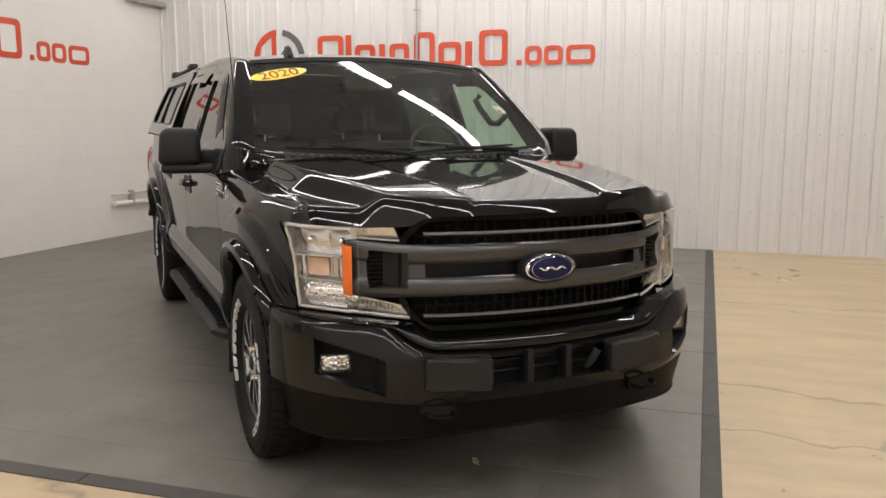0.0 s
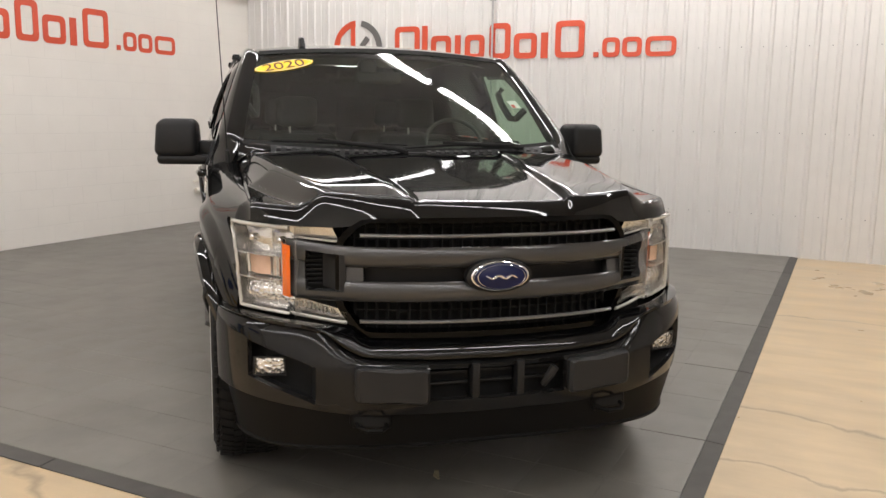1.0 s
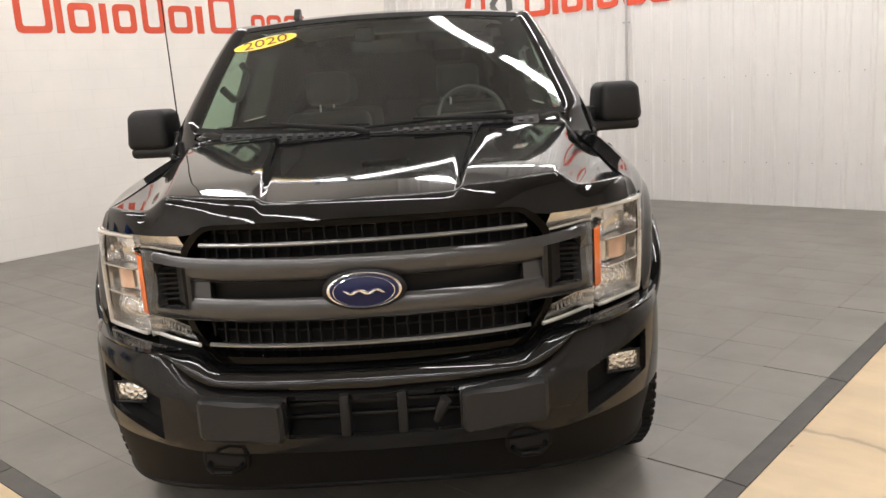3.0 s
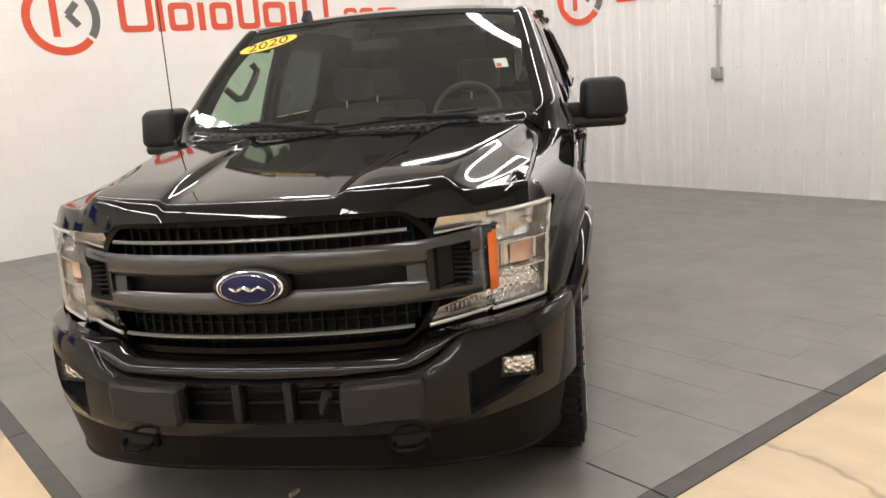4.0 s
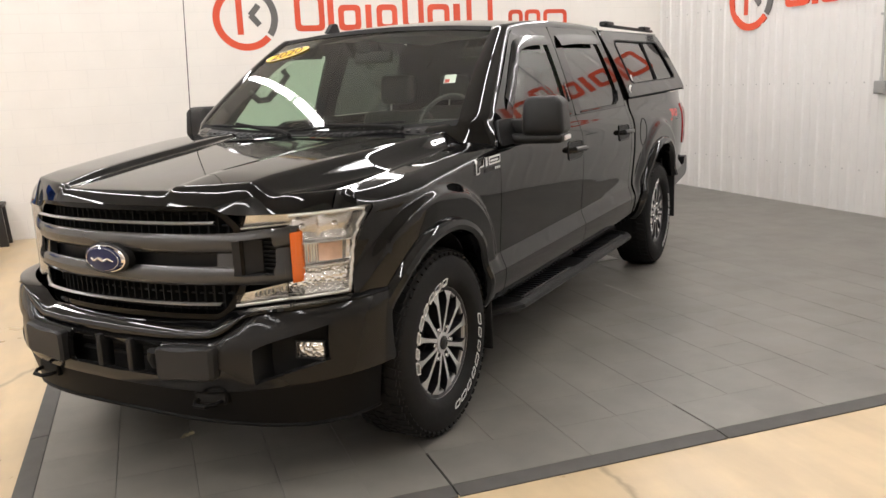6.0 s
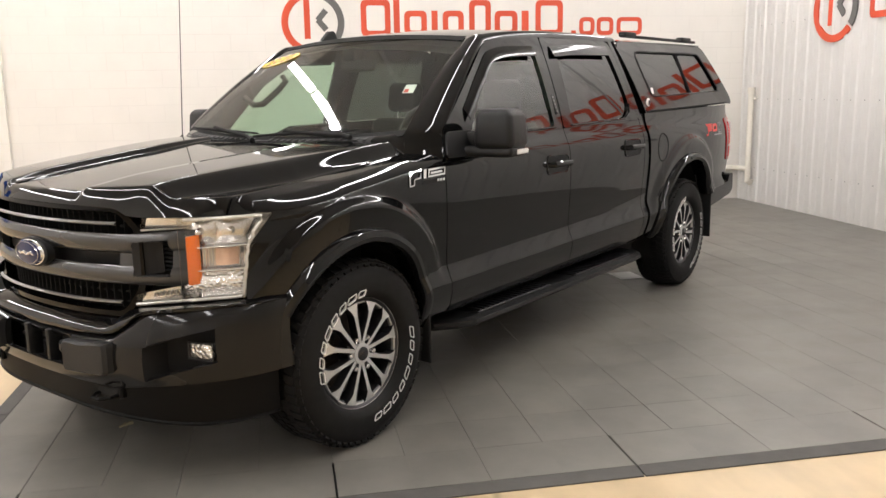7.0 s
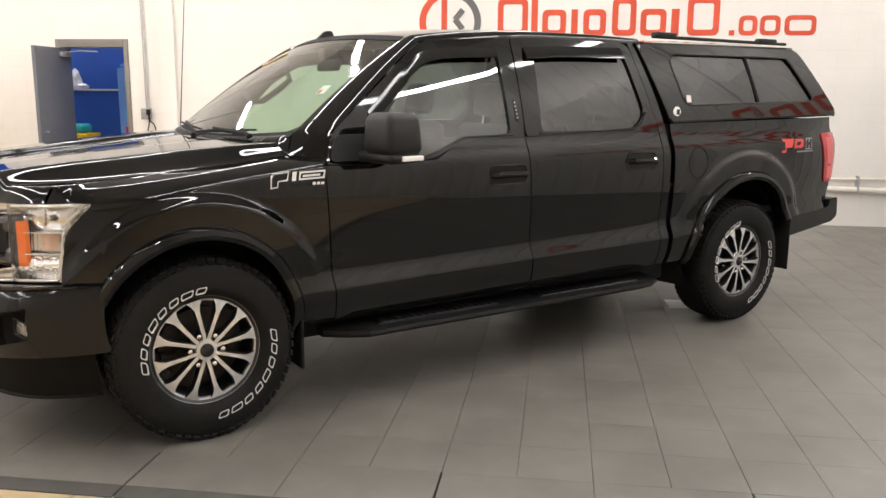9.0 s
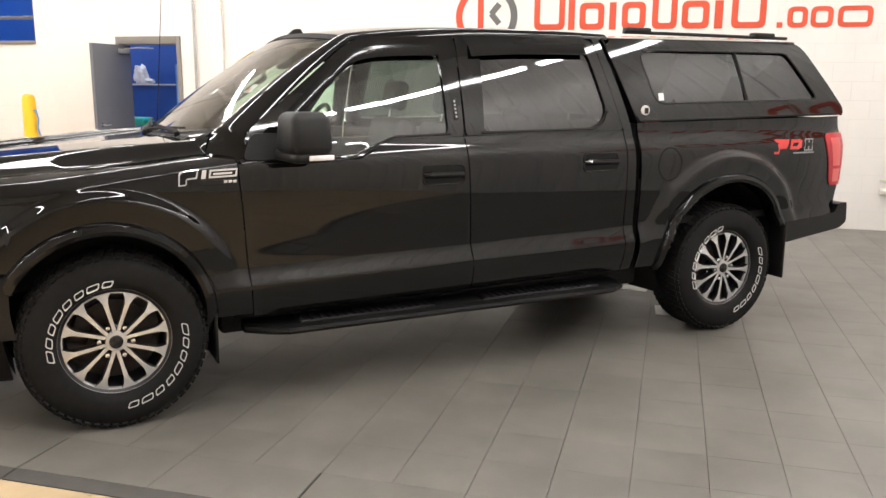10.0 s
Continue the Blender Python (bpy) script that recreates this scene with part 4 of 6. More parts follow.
grille = part("grille_bar", grid(bar_pt, xs_bar, zs_bar, bar_skip), GREY_PAINT, truck, "dark grey double grille bar with open slot")
solid(grille, 0.035)
g_out = loop([(-0.485, 1.118), (0.485, 1.118), (0.562, 1.035), (0.562, 0.80), (0.485, 0.690), (-0.485, 0.690), (-0.562, 0.80), (-0.562, 1.035)], 0.03)
g_in = loop([(-0.470, 1.100), (0.470, 1.100), (0.540, 1.026), (0.540, 0.808), (0.470, 0.710), (-0.470, 0.710), (-0.540, 0.808), (-0.540, 1.026)], 0.03)
solid(part("grille_surround", ring_panel(g_out, g_in, lambda x, z: (x, nose(x) + 0.018, z)), PAINT_DARK, truck, "black grille surround"), 0.06)
mesh = part("grille_mesh", grid(lambda x, z: (x, nose(x) + 0.115, z), span(-0.69, 0.69, 20), span(0.68, 1.12, 4)), MATTE, truck)
for k in range(29):
    x = -0.525 + 1.05 * k / 28
    part("grille_fin", box(-0.003, 0.003, 0, 0.035, 0.715, 1.095, 0.001, 1), MATTE, mesh, smooth=False, m=pose(x, nose(x) + 0.066, 0))
for z in (0.735, 0.775, 1.035, 1.08):
    part("grille_bar_rear", tube([(x, nose(x) + 0.085, z) for x in span(-0.53, 0.53, 16)], 0.005, 6), MATTE, mesh)
# black sheet that stands for the shade inside the slot
part("slot_shade", grid(lambda x, z: (x, nose(x) + 0.060, z), span(-0.48, 0.48, 16), [0.875, 0.958]), STEP_SHADE_BLACK, truck)
for z in (1.057, 0.752):
    part("grille_strip", grid(lambda x, a: (x, nose(x) + 0.002 - 0.012 * math.sin(a * math.pi), z + 0.013 * (0.5 - a) + 0.0), span(-0.485, 0.485, 30), span(0, 1, 5)), STRIP_GREY, truck, "slim grey grille strip")
for s in (1, -1):
    part("grille_pocket", box(min(s * 0.525, s * 0.672), max(s * 0.525, s * 0.672), nose(0.6) + 0.100, nose(0.6) + 0.115, 0.85, 0.99), MATTE, truck)
    wedge = grid(lambda x, z: (s * x, nose(x) + 0.006 + 0.056 * step01(0.532, 0.598, x) ** 0.9, z + (0.008 if z > 0.92 else -0.008) * (0.598 - x) / 0.066), span(0.532, 0.597, 6), [0.862, 0.92, 0.978])
    solid(part("pocket_wedge", wedge, PLASTIC_GREY, truck), 0.004)
    for k in range(7):
        part("pocket_louvre", box(min(s * 0.598, s * 0.656), max(s * 0.598, s * 0.656), nose(0.62) + 0.050, nose(0.62) + 0.062, 0.868 + 0.0165 * k, 0.874 + 0.0165 * k, 0.002, 1), PLASTIC, truck, smooth=False)
badge = part("nose_badge", lathe([(0.0, -0.032), (0.088, -0.030), (0.098, -0.026), (0.102, -0.018), (0.108, -0.016), (0.122, -0.010), (0.124, 0.02)], 64, "y"), [BLUE_OVAL, CHROME, PLASTIC], truck, "blue oval badge with chrome rim", m=Matrix.Translation((0, nose(0) - 0.004, 0.915)) @ Matrix.Diagonal((1, 1, 0.49, 1)))
for f in badge.data.polygons:
    c = (f.center.x ** 2 + f.center.z ** 2) ** 0.5
    f.material_index = 0 if c < 0.0955 else (1 if c < 0.106 else 2)
part("badge_line", tube([(0.088 * math.cos(a), -0.0315, 0.088 * math.sin(a)) for a in span(0, 2 * math.pi, 56)], 0.0016, 5, cap=False), CHROME, badge)
part("badge_mark", tube([(-0.060 + 0.120 * k / 40, -0.0335, 0.010 * math.cos(k / 40 * 5 * math.pi)) for k in range(41)], [0.0020 + 0.0085 * math.sin(math.pi * k / 40) ** 0.5 for k in range(41)], 8), CHROME, badge, "plain silver wave")

# headlamps
lamp_y = smooth_line([0.68, 0.72, 0.76, 0.80, 0.84, 0.872, 0.884, 0.893, 0.899], [-0.722, -0.692, -0.660, -0.627, -0.592, -0.555, -0.530, -0.480, -0.425])
LAMP_LOW, LAMP_HIGH = 0.755, 1.076


def lamp_edge(z):
    """How far along its sweep the lamp reaches at a height: the rear edge is notched."""
    yb = lamp_back(z)
    for k in range(60):
        x = 0.72 + (0.899 - 0.72) * k / 59
        if lamp_y(x) >= yb:
            return x
    return 0.899


lamp_low = lambda t: LAMP_LOW + 0.016 * t
lamp_high = lambda t: LAMP_HIGH + 0.008 * t
for s in (1, -1):
    head = part("headlamp", bmesh.new(), FROST, truck, "large clear C-shaped headlamp with amber side strip")

    def lamp_pt(t, b, deep=0.0):
        z = lamp_low(t) + (lamp_high(t) - lamp_low(t)) * b
        x = 0.700 + (lamp_edge(z) - 0.700) * t
        return (s * (x + 0.010 * t - deep * 0.62), lamp_y(x) + deep * 0.78, z)

    def upper(x, b, deep=0.0):
        k = (0.71 - x) / 0.15
        zt, zb = 1.076 - 0.002 * k, 1.036 - 0.010 * k
        return (s * (x + 0.022 * (b - 0.5) * k), nose(x) + 0.022 + 0.012 * (1 - k) + deep, zb + (zt - zb) * b)

    def lower(x, b, deep=0.0):
        k = (0.71 - x) / 0.19
        zb, zt = 0.755 - 0.015 * k, 0.822 - 0.042 * k
        return (s * x, nose(x) + 0.014 + 0.020 * (1 - k) + deep, zb + (zt - zb) * b)
    b = bmesh.new()
    grid(lambda t, q: lamp_pt(t, q, 0.075), span(0, 1, 20), span(0, 1, 20), bm=b)
    for q0 in (0.0, 0.36, 0.64, 1.0):
        shelf = bmesh.new()
        for dq in (-0.006, 0.006):
            grid(lambda t, d: lamp_pt(t, q0 + dq, d), span(0.28, 0.985, 14), span(0.012, 0.076, 2), bm=shelf)
        grid(lambda t, w: lamp_pt(t, q0 + w, 0.012), span(0.28, 0.985, 14), [-0.006, 0.006], bm=shelf)
        bmesh.ops.remove_doubles(shelf, verts=shelf.verts, dist=0.0002)
        part("divider", shelf, FROST, head)
    for t0 in (0.0, 1.0):
        grid(lambda q, d: lamp_pt(t0, q, d), span(0, 1, 16), span(0.004, 0.076, 2), bm=b)
    bmesh.ops.remove_doubles(b, verts=b.verts, dist=0.004)
    bmesh.ops.recalc_face_normals(b, faces=b.faces)
    b.to_mesh(head.data)
    b.free()
    # faceted floors of the arms and of the lowest room
    mirror, arms, arm_low = bmesh.new(), bmesh.new(), bmesh.new()
    grid(lambda x, q: upper(x, q, 0.024), span(0.556, 0.705, 10), span(0, 1, 4), bm=arms)
    grid(lambda x, q: lower(x, q, 0.026), span(0.525, 0.705, 10), span(0, 1, 4), bm=arm_low)
    grid(lambda t, q: lamp_pt(t, q, 0.050 - 0.02 * math.sin(math.pi * (q - 0.02) / 0.33)), span(0.04, 0.94, 16), span(0.02, 0.35, 8), bm=mirror)
    part("light_guide", arms, FROST, head)
    part("light_guide", arm_low, BOWL, head)
    for k in range(9):
        for arm, q in ((lower, 0.68),):
            x = 0.580 + 0.013 * k
            px, py, pz = arm(x, q, 0.014)
            part("guide_tooth", box(-0.0026, 0.0026, -0.004, 0.004, -0.008, 0.008, 0.001, 1), GREY_TOOTH, head, smooth=False, m=pose(px, py, pz))
    part("reflector", mirror, FACETS, head, "finely faceted bright reflector")
    bowl = bmesh.new()
    grid(lambda t, q: lamp_pt(t, q, 0.066 - 0.014 * abs(math.sin(math.pi * (t - 0.06) / 0.45)) ** 0.7 * math.sin(math.pi * (q - 0.66) / 0.32)), span(0.06, 0.96, 40), span(0.66, 0.98, 8), bm=bowl)
    part("reflector", bowl, BOWL, head, "smooth bright reflector")
    for t in (0.285, 0.735):
        p = lamp_pt(t, 0.82, 0.030)
        part("bulb", lathe([(0.0, -0.012), (0.010, -0.008), (0.013, 0.004), (0.015, 0.03)], 14, "y"), BOWL, head, m=pose(*p, 0, 0, s * 36))
    # ribbed wall of the middle room
    ribs = bmesh.new()
    grid(lambda t, q: lamp_pt(t, q, 0.058 + 0.004 * math.cos(t * 2 * math.pi * 11)), span(0.12, 0.95, 120), span(0.38, 0.62, 3), bm=ribs)
    part("ribbed_wall", ribs, FROST, head)
    part("bulb_window", grid(lambda t, q: lamp_pt(t, q, 0.046 - 0.012 * math.sin(math.pi * (t - 0.52) / 0.34)), span(0.52, 0.86, 10), span(0.40, 0.61, 6)), AMBER_PALE, head, "pale orange bulb behind clear lens")
    part("amber_strip", slab([Vector((0.710, 0.818)), Vector((0.710, 1.006)), Vector((0.735, 1.010)), Vector((0.735, 0.822))], lambda x, z, d: (s * x, -0.664 + 1.2 * (x - 0.710) - d, z), 0.014, n=0, bevel=0.003), AMBER, head, "orange marker strip")
    for q in (0.36, 0.64):
        part("chrome_trim", tube([lamp_pt(t, q, 0.010) for t in span(0.32, 0.97, 14)], 0.002, 6), BEZEL, head)
    lens = bmesh.new()
    grid(lambda t, q: lamp_pt(t, q), span(0.12, 1, 16), span(0, 1, 20), bm=lens)
    grid(lambda x, q: upper(x, q), span(0.556, 0.705, 10), span(0, 1, 4), bm=lens)
    grid(lambda x, q: lower(x, q), span(0.525, 0.705, 10), span(0, 1, 4), bm=lens)
    part("lens", lens, LENS, head).visible_shadow = False
    rim = tube([lamp_pt(t, 0.985, 0.004) for t in span(0.1, 0.95, 8)] + [lamp_pt(0.975, q, 0.004) for q in span(0.97, 0.03, 16)] + [lamp_pt(t, 0.02, 0.004) for t in span(0.95, 0.12, 10)] + [lower(x, 0.05) for x in span(0.71, 0.525, 8)], 0.0065, 8)
    part("lens_rim", rim, BEZEL, head, "thick clear lens rim")
    part("lens_rim", tube([upper(x, 0.06) for x in span(0.556, 0.70, 8)], 0.004, 6), BEZEL, head)

# front bumper
dam_y = lambda x: -0.470 - 0.452 * max(1 - (abs(x) / 0.938) ** 3.6, 0.0) ** 0.56
bump_y = lambda x: -0.415 - 0.525 * max(1 - (abs(x) / 0.968) ** 3.4, 0.0) ** 0.56
ridge = smooth_line([0, 0.46, 0.53, 0.63, 0.70, 0.99], [0.612, 0.632, 0.658, 0.728, 0.745, 0.752])
bump_low = smooth_line([0, 0.5, 0.7, 0.99], [0.425, 0.435, 0.455, 0.478])


def bump_x(a):
    """Evenly along the bumper's sweep."""
    return math.copysign(0.968 * math.sin(abs(a) * math.pi / 2) ** 0.92, a) if abs(a) > 1e-6 else 0.0


xs_bump = sorted(set([round(bump_x(a), 4) for a in span(-1, 1, 96)] + [-0.255, 0.255, -0.645, 0.645, -0.865, 0.865]))
bs_bump = [0, 0.04, 0.12, 0.27, 0.33, 0.45, 0.60, 0.74, 0.87, 0.93, 0.97, 1.0]


def bump_pt(x, b, off=0.0):
    z = bump_low(abs(x)) + (ridge(abs(x)) - bump_low(abs(x))) * b
    z -= 0.055 * (0.865 - abs(x)) / 0.22 * step01(0.54, 0.645, abs(x)) * (1 - step01(0.865, 0.95, abs(x))) * step01(0, 0.27, b) * (1 - step01(0.87, 1, b))
    curve = 0.020 * (2 * b - 1) ** 2 + (0.03 * (b - 0.9) / 0.1 if b > 0.9 else 0)
    return (x, bump_y(x) + curve + off, z)


bumper = part("front_bumper", grid(bump_pt, xs_bump, bs_bump, lambda x, b: (abs(x) < 0.255 and 0.27 < b < 0.93) or (0.645 < abs(x) < 0.865 and 0.27 < b < 0.74)), BUMPER, truck, "glossy black steel front bumper")
solid(bumper, 0.02)
for s in (1, -1):
    pocket = part("fog_pocket", grid(lambda x, b: bump_pt(s * x, b, 0.11), span(0.635, 0.875, 8), [0.24, 0.45, 0.60, 0.78]), MATTE, bumper)
    walls = bmesh.new()
    for b0 in (0.27, 0.74):
        grid(lambda x, d: bump_pt(s * x, b0, d), span(0.645, 0.865, 8), span(0.0, 0.112, 2), bm=walls)
    for x0 in (0.645, 0.865):
        grid(lambda b, d: bump_pt(s * x0, b, d), span(0.27, 0.74, 6), span(0.0, 0.112, 2), bm=walls)
    part("pocket_wall", walls, MATTE, pocket)
    fog = part("fog_lamp", box(-0.052, 0.052, -0.012, 0.03, -0.030, 0.030, 0.008), FOG_FACETS, bumper, "clear rectangular fog lamp", m=pose(s * 0.785, bump_y(0.785) + 0.085, 0.578, 0, 0, s * 14))
    part("fog_lens", box(-0.055, 0.055, -0.018, -0.014, -0.032, 0.032, 0.002), LENS, fog).visible_shadow = False
    part("fog_rim", tube([(x, -0.016, z) for x, z in ((-0.056, -0.033), (0.056, -0.033), (0.056, 0.033), (-0.056, 0.033), (-0.056, -0.033))], 0.004, 6), PLASTIC_GREY, fog)
    pad = part("bumper_pad", slab(loop([(0.262, 0.478), (0.262, 0.604), (0.518, 0.618), (0.518, 0.492)], 0.02), lambda x, z, d: (s * x, bump_y(x) + 0.012 - d, z), 0.046, n=56, bevel=0.012), PLASTIC_GREY, bumper, "dark grey bumper guard pad")
    # tow hooks below
    hook = tube([(s * 0.405, -0.84, 0.402), (s * 0.408, -0.925, 0.397), (s * 0.430, -0.952, 0.395), (s * 0.480, -0.950, 0.397), (s * 0.505, -0.920, 0.401), (s * 0.508, -0.84, 0.406)], 0.0085, 8)
    part("tow_hook", hook, DAM_BLACK, bumper)
    part("hook_recess", slab(loop([(0.385, 0.380), (0.385, 0.432), (0.530, 0.440), (0.530, 0.388)], 0.014), lambda x, z, d: (s * x, dam_y(x) + 0.030 - d, z), 0.026, n=40, bevel=0.005), DAM_BLACK, bumper)
    part("recess_back", slab(loop([(0.397, 0.391), (0.397, 0.423), (0.518, 0.430), (0.518, 0.398)], 0.010), lambda x, z, d: (s * x, dam_y(x) + 0.0065 - d, z), 0.004, n=40), MATTE, bumper)
for x in (-0.085, 0.085):
    part("bumper_divider", box(x - 0.014, x + 0.014, -0.93, -0.87, 0.465, 0.605, 0.004), PLASTIC, bumper)
# added block that keeps light from leaking through the intake
part("intake_blocker", box(-0.42, 0.42, -0.835, -0.79, 0.42, 0.64), MATTE, bumper)
for z in (0.515, 0.555):
    part("intake_slat", box(-0.255, 0.255, -0.87, -0.85, z, z + 0.012, 0.003), PLASTIC, bumper)
part("camera_plug", tube([(0.185, -0.90, 0.50), (0.20, -0.925, 0.545), (0.215, -0.93, 0.575)], [0.012, 0.016, 0.018], 8), PLASTIC_GREY, bumper)

# glossy cover between lamps and bumper
cover_top = smooth_line([0, 0.46, 0.535, 0.70, 0.98], [0.682, 0.686, 0.728, 0.748, 0.770])


def cover_pt(x, b):
    lo, hi = ridge(abs(x)) + 0.006, cover_top(abs(x))
    k = abs(x)
    y = bump_y(x) + 0.028 + (0.05 + 0.02 * k) * b ** 1.2 - 0.016 * math.sin(math.pi * b)
    return (x * (1 - 0.02 * b), y, lo + (hi - lo) * b)


solid(part("bumper_cover", grid(cover_pt, [bump_x(a) for a in span(-0.985, 0.985, 80)], span(0, 1, 8)), PAINT, truck), 0.012)

# air dam


def dam_pt(x, b):
    lo = 0.302 - 0.018 * step01(0.5, 0.93, abs(x))
    hi = bump_low(abs(x)) + 0.01
    return (x * (0.958 + 0.042 * b), dam_y(x) + 0.030 * (1 - b) + 0.012, lo + (hi - lo) * b)


dam = solid(part("air_dam", grid(dam_pt, [bump_x(a) * 0.938 / 0.968 for a in span(-1, 1, 72)], span(0, 1, 6)), DAM_BLACK, truck, "matte black plastic air dam"), 0.012)
part("dam_lip", tube([dam_pt(bump_x(a) * 0.938 / 0.968, 0.0) for a in span(-1, 1, 60)], 0.008, 6), DAM_BLACK, dam)

# ---- bed, tail and cap ----
tailgate = part("tailgate", box(-0.86, 0.86, 4.655, 4.70, 0.70, 1.36, 0.015), PAINT, truck)
part("bed_floor", box(-0.90, 0.90, 2.95, 4.66, 0.72, 0.76), MATTE, truck)
part("bed_headboard", box(-0.92, 0.92, 2.945, 2.985, 0.55, 1.345), MATTE, truck)
rear_line = loop([(4.235, 0.535), (4.235, 0.690), (4.70, 0.712), (4.735, 0.775), (4.815, 0.780), (4.825, 0.640), (4.76, 0.600)], 0.015)
part("rear_bumper", slab(rear_line, lambda y, z, d: (d - 0.952, y, z), 1.904, n=72), BUMPER, truck, "black rear bumper")
for s in (1, -1):
    tail_front = smooth_line([0.905, 0.93, 1.06, 1.24, 1.262], [4.625, 4.602, 4.572, 4.532, 4.555])

    def tail_pt(a, z, off=0.008):
        y = tail_front(z) + (4.726 - 0.004 * abs(z - 0.95) / 0.3 - tail_front(z)) * a
        return (s * (side_x(y, z) + off + 0.006 * math.sin(math.pi * min(max(a, 0), 1))), y, z)
    tail = solid(part("tail_lamp", grid(tail_pt, span(0, 1, 10), span(0.905, 1.262, 24)), RED_LENS, truck, "red tail lamp"), 0.03)
    for z0, z1 in ((0.93, 1.02), (1.04, 1.23)):
        part("lens_band", grid(lambda a, z: tail_pt(a, z, 0.0095), span(0.25, 0.8, 6), span(z0, z1, 8)), RED_LIGHT, tail)
    # fuel door
    if s > 0:
        part("fuel_door", tube([(side_x(3.16 + 0.088 * math.cos(a), 1.105 + 0.098 * math.sin(a)) + 0.0008, 3.16 + 0.088 * math.cos(a), 1.105 + 0.098 * math.sin(a)) for a in span(0, 2 * math.pi, 40)], 0.0025, 5, cap=False), MATTE, truck)

# bed cap
cap_x = lambda z: 0.955 - 0.31 * (z - 1.36) - 0.20 * (z - 1.36) ** 2
cap = part("bed_cap", bmesh.new(), PAINT, truck, "black fibreglass bed cap with side windows")
cap_roof = smooth_line([2.9, 3.3, 4.0, 4.35], [1.868, 1.888, 1.895, 1.878])
b = bmesh.new()
c_out = loop([(2.938, 1.358), (2.797, 1.785), (2.835, 1.836), (4.36, 1.858), (4.445, 1.825), (4.70, 1.430), (4.69, 1.385)], [0.01, 0.04, 0.04, 0.06, 0.06, 0.05, 0.01])
c_in = loop([(3.085, 1.462), (3.035, 1.735), (3.075, 1.778), (4.275, 1.785), (4.47, 1.487)], [0.06, 0.05, 0.03, 0.03, 0.03])
for s in (1, -1):
    ring_panel(c_out, c_in, lambda y, z: (s * cap_x(z), y, z), bm=b)
grid(lambda a, q: (a * cap_x(1.838), 2.845 + (4.380 - 2.845) * q, cap_roof(2.845 + 1.435 * q) - (cap_roof(2.845 + 1.435 * q) - 1.842 - 0.016 * q) * abs(a) ** 4), span(-1, 1, 40), span(0, 1, 20), bm=b)
grid(lambda a, q: (a * cap_x(1.842 - 0.45 * q), 4.390 + 0.30 * q, (1.842 + 0.02 * (1 - a * a) * (1 - q)) + (1.385 - 1.842) * q), span(-1, 1, 12), span(0, 1, 8), bm=b)
grid(lambda a, z: (a * cap_x(z), 2.936 - 0.135 * (z - 1.36) / 0.45, z), span(-1, 1, 12), span(1.358, 1.84, 6), bm=b)
bmesh.ops.recalc_face_normals(b, faces=b.faces)
for f in b.faces:
    f.smooth = True
b.to_mesh(cap.data)
b.free()
cap.data.set_sharp_from_angle(angle=radians(35))
solid(cap, 0.012)
for s in (1, -1):
    win = part("cap_window", sheet(c_in, lambda y, z: (s * (cap_x(z) - 0.012), y, z)), CAP_GLASS, cap, "dark sliding side window")
    win.visible_shadow = False
    seal = even(c_in, 70)
    part("window_gasket", tube([(s * (cap_x(p.y) + 0.002), p.x, p.y) for p in seal + seal[:1]], 0.0045, 8, cap=False), PLASTIC_GREY, win)
    part("window_divider", tube([(s * (cap_x(z) - 0.004), 3.815 + (1.77 - z) * 0.06, z) for z in (1.775, 1.475)], 0.009, 6), MATTE, win)
    part("cap_seam", tube([(s * (cap_x(1.366) - 0.002), y, 1.362 + 0.017 * (y - 2.95)) for y in span(2.95, 4.57, 8)], 0.006, 6), MATTE, cap)
    part("cap_rail", box(-0.016, 0.016, -0.70, 0.66, 0.0, 0.02, 0.006), PLASTIC, cap, m=pose(s * 0.74, 3.66, 1.872))
    for y in (3.06, 4.10):
        part("rail_foot", box(-0.03, 0.03, -0.09, 0.09, 0.0, 0.035, 0.01), PLASTIC, cap, m=pose(s * 0.74, y, 1.876))
    lock = part("cap_emblem", lathe([(0.0, 0.008), (0.026, 0.008), (0.031, 0.004), (0.032, 0.0)], 28, "x"), [LABEL_WHITE], cap, "round silver emblem", m=pose(s * (cap_x(1.42)), 2.992, 1.423, 0, 0, 0) @ Matrix.Diagonal((s, 1, 1, 1)))
    part("emblem_bar", box(0.010, 0.012, -0.012, 0.016, -0.018, 0.016, 0.002, 1), GREY_PAINT, lock, smooth=False)
    part("window_label", box(-0.001, 0.001, -0.02, 0.02, -0.022, 0.022), LABEL_WHITE, cap, smooth=False, m=pose(s * (cap_x(1.50) - 0.004), 3.135, 1.502, 0, -s * 14, 0))

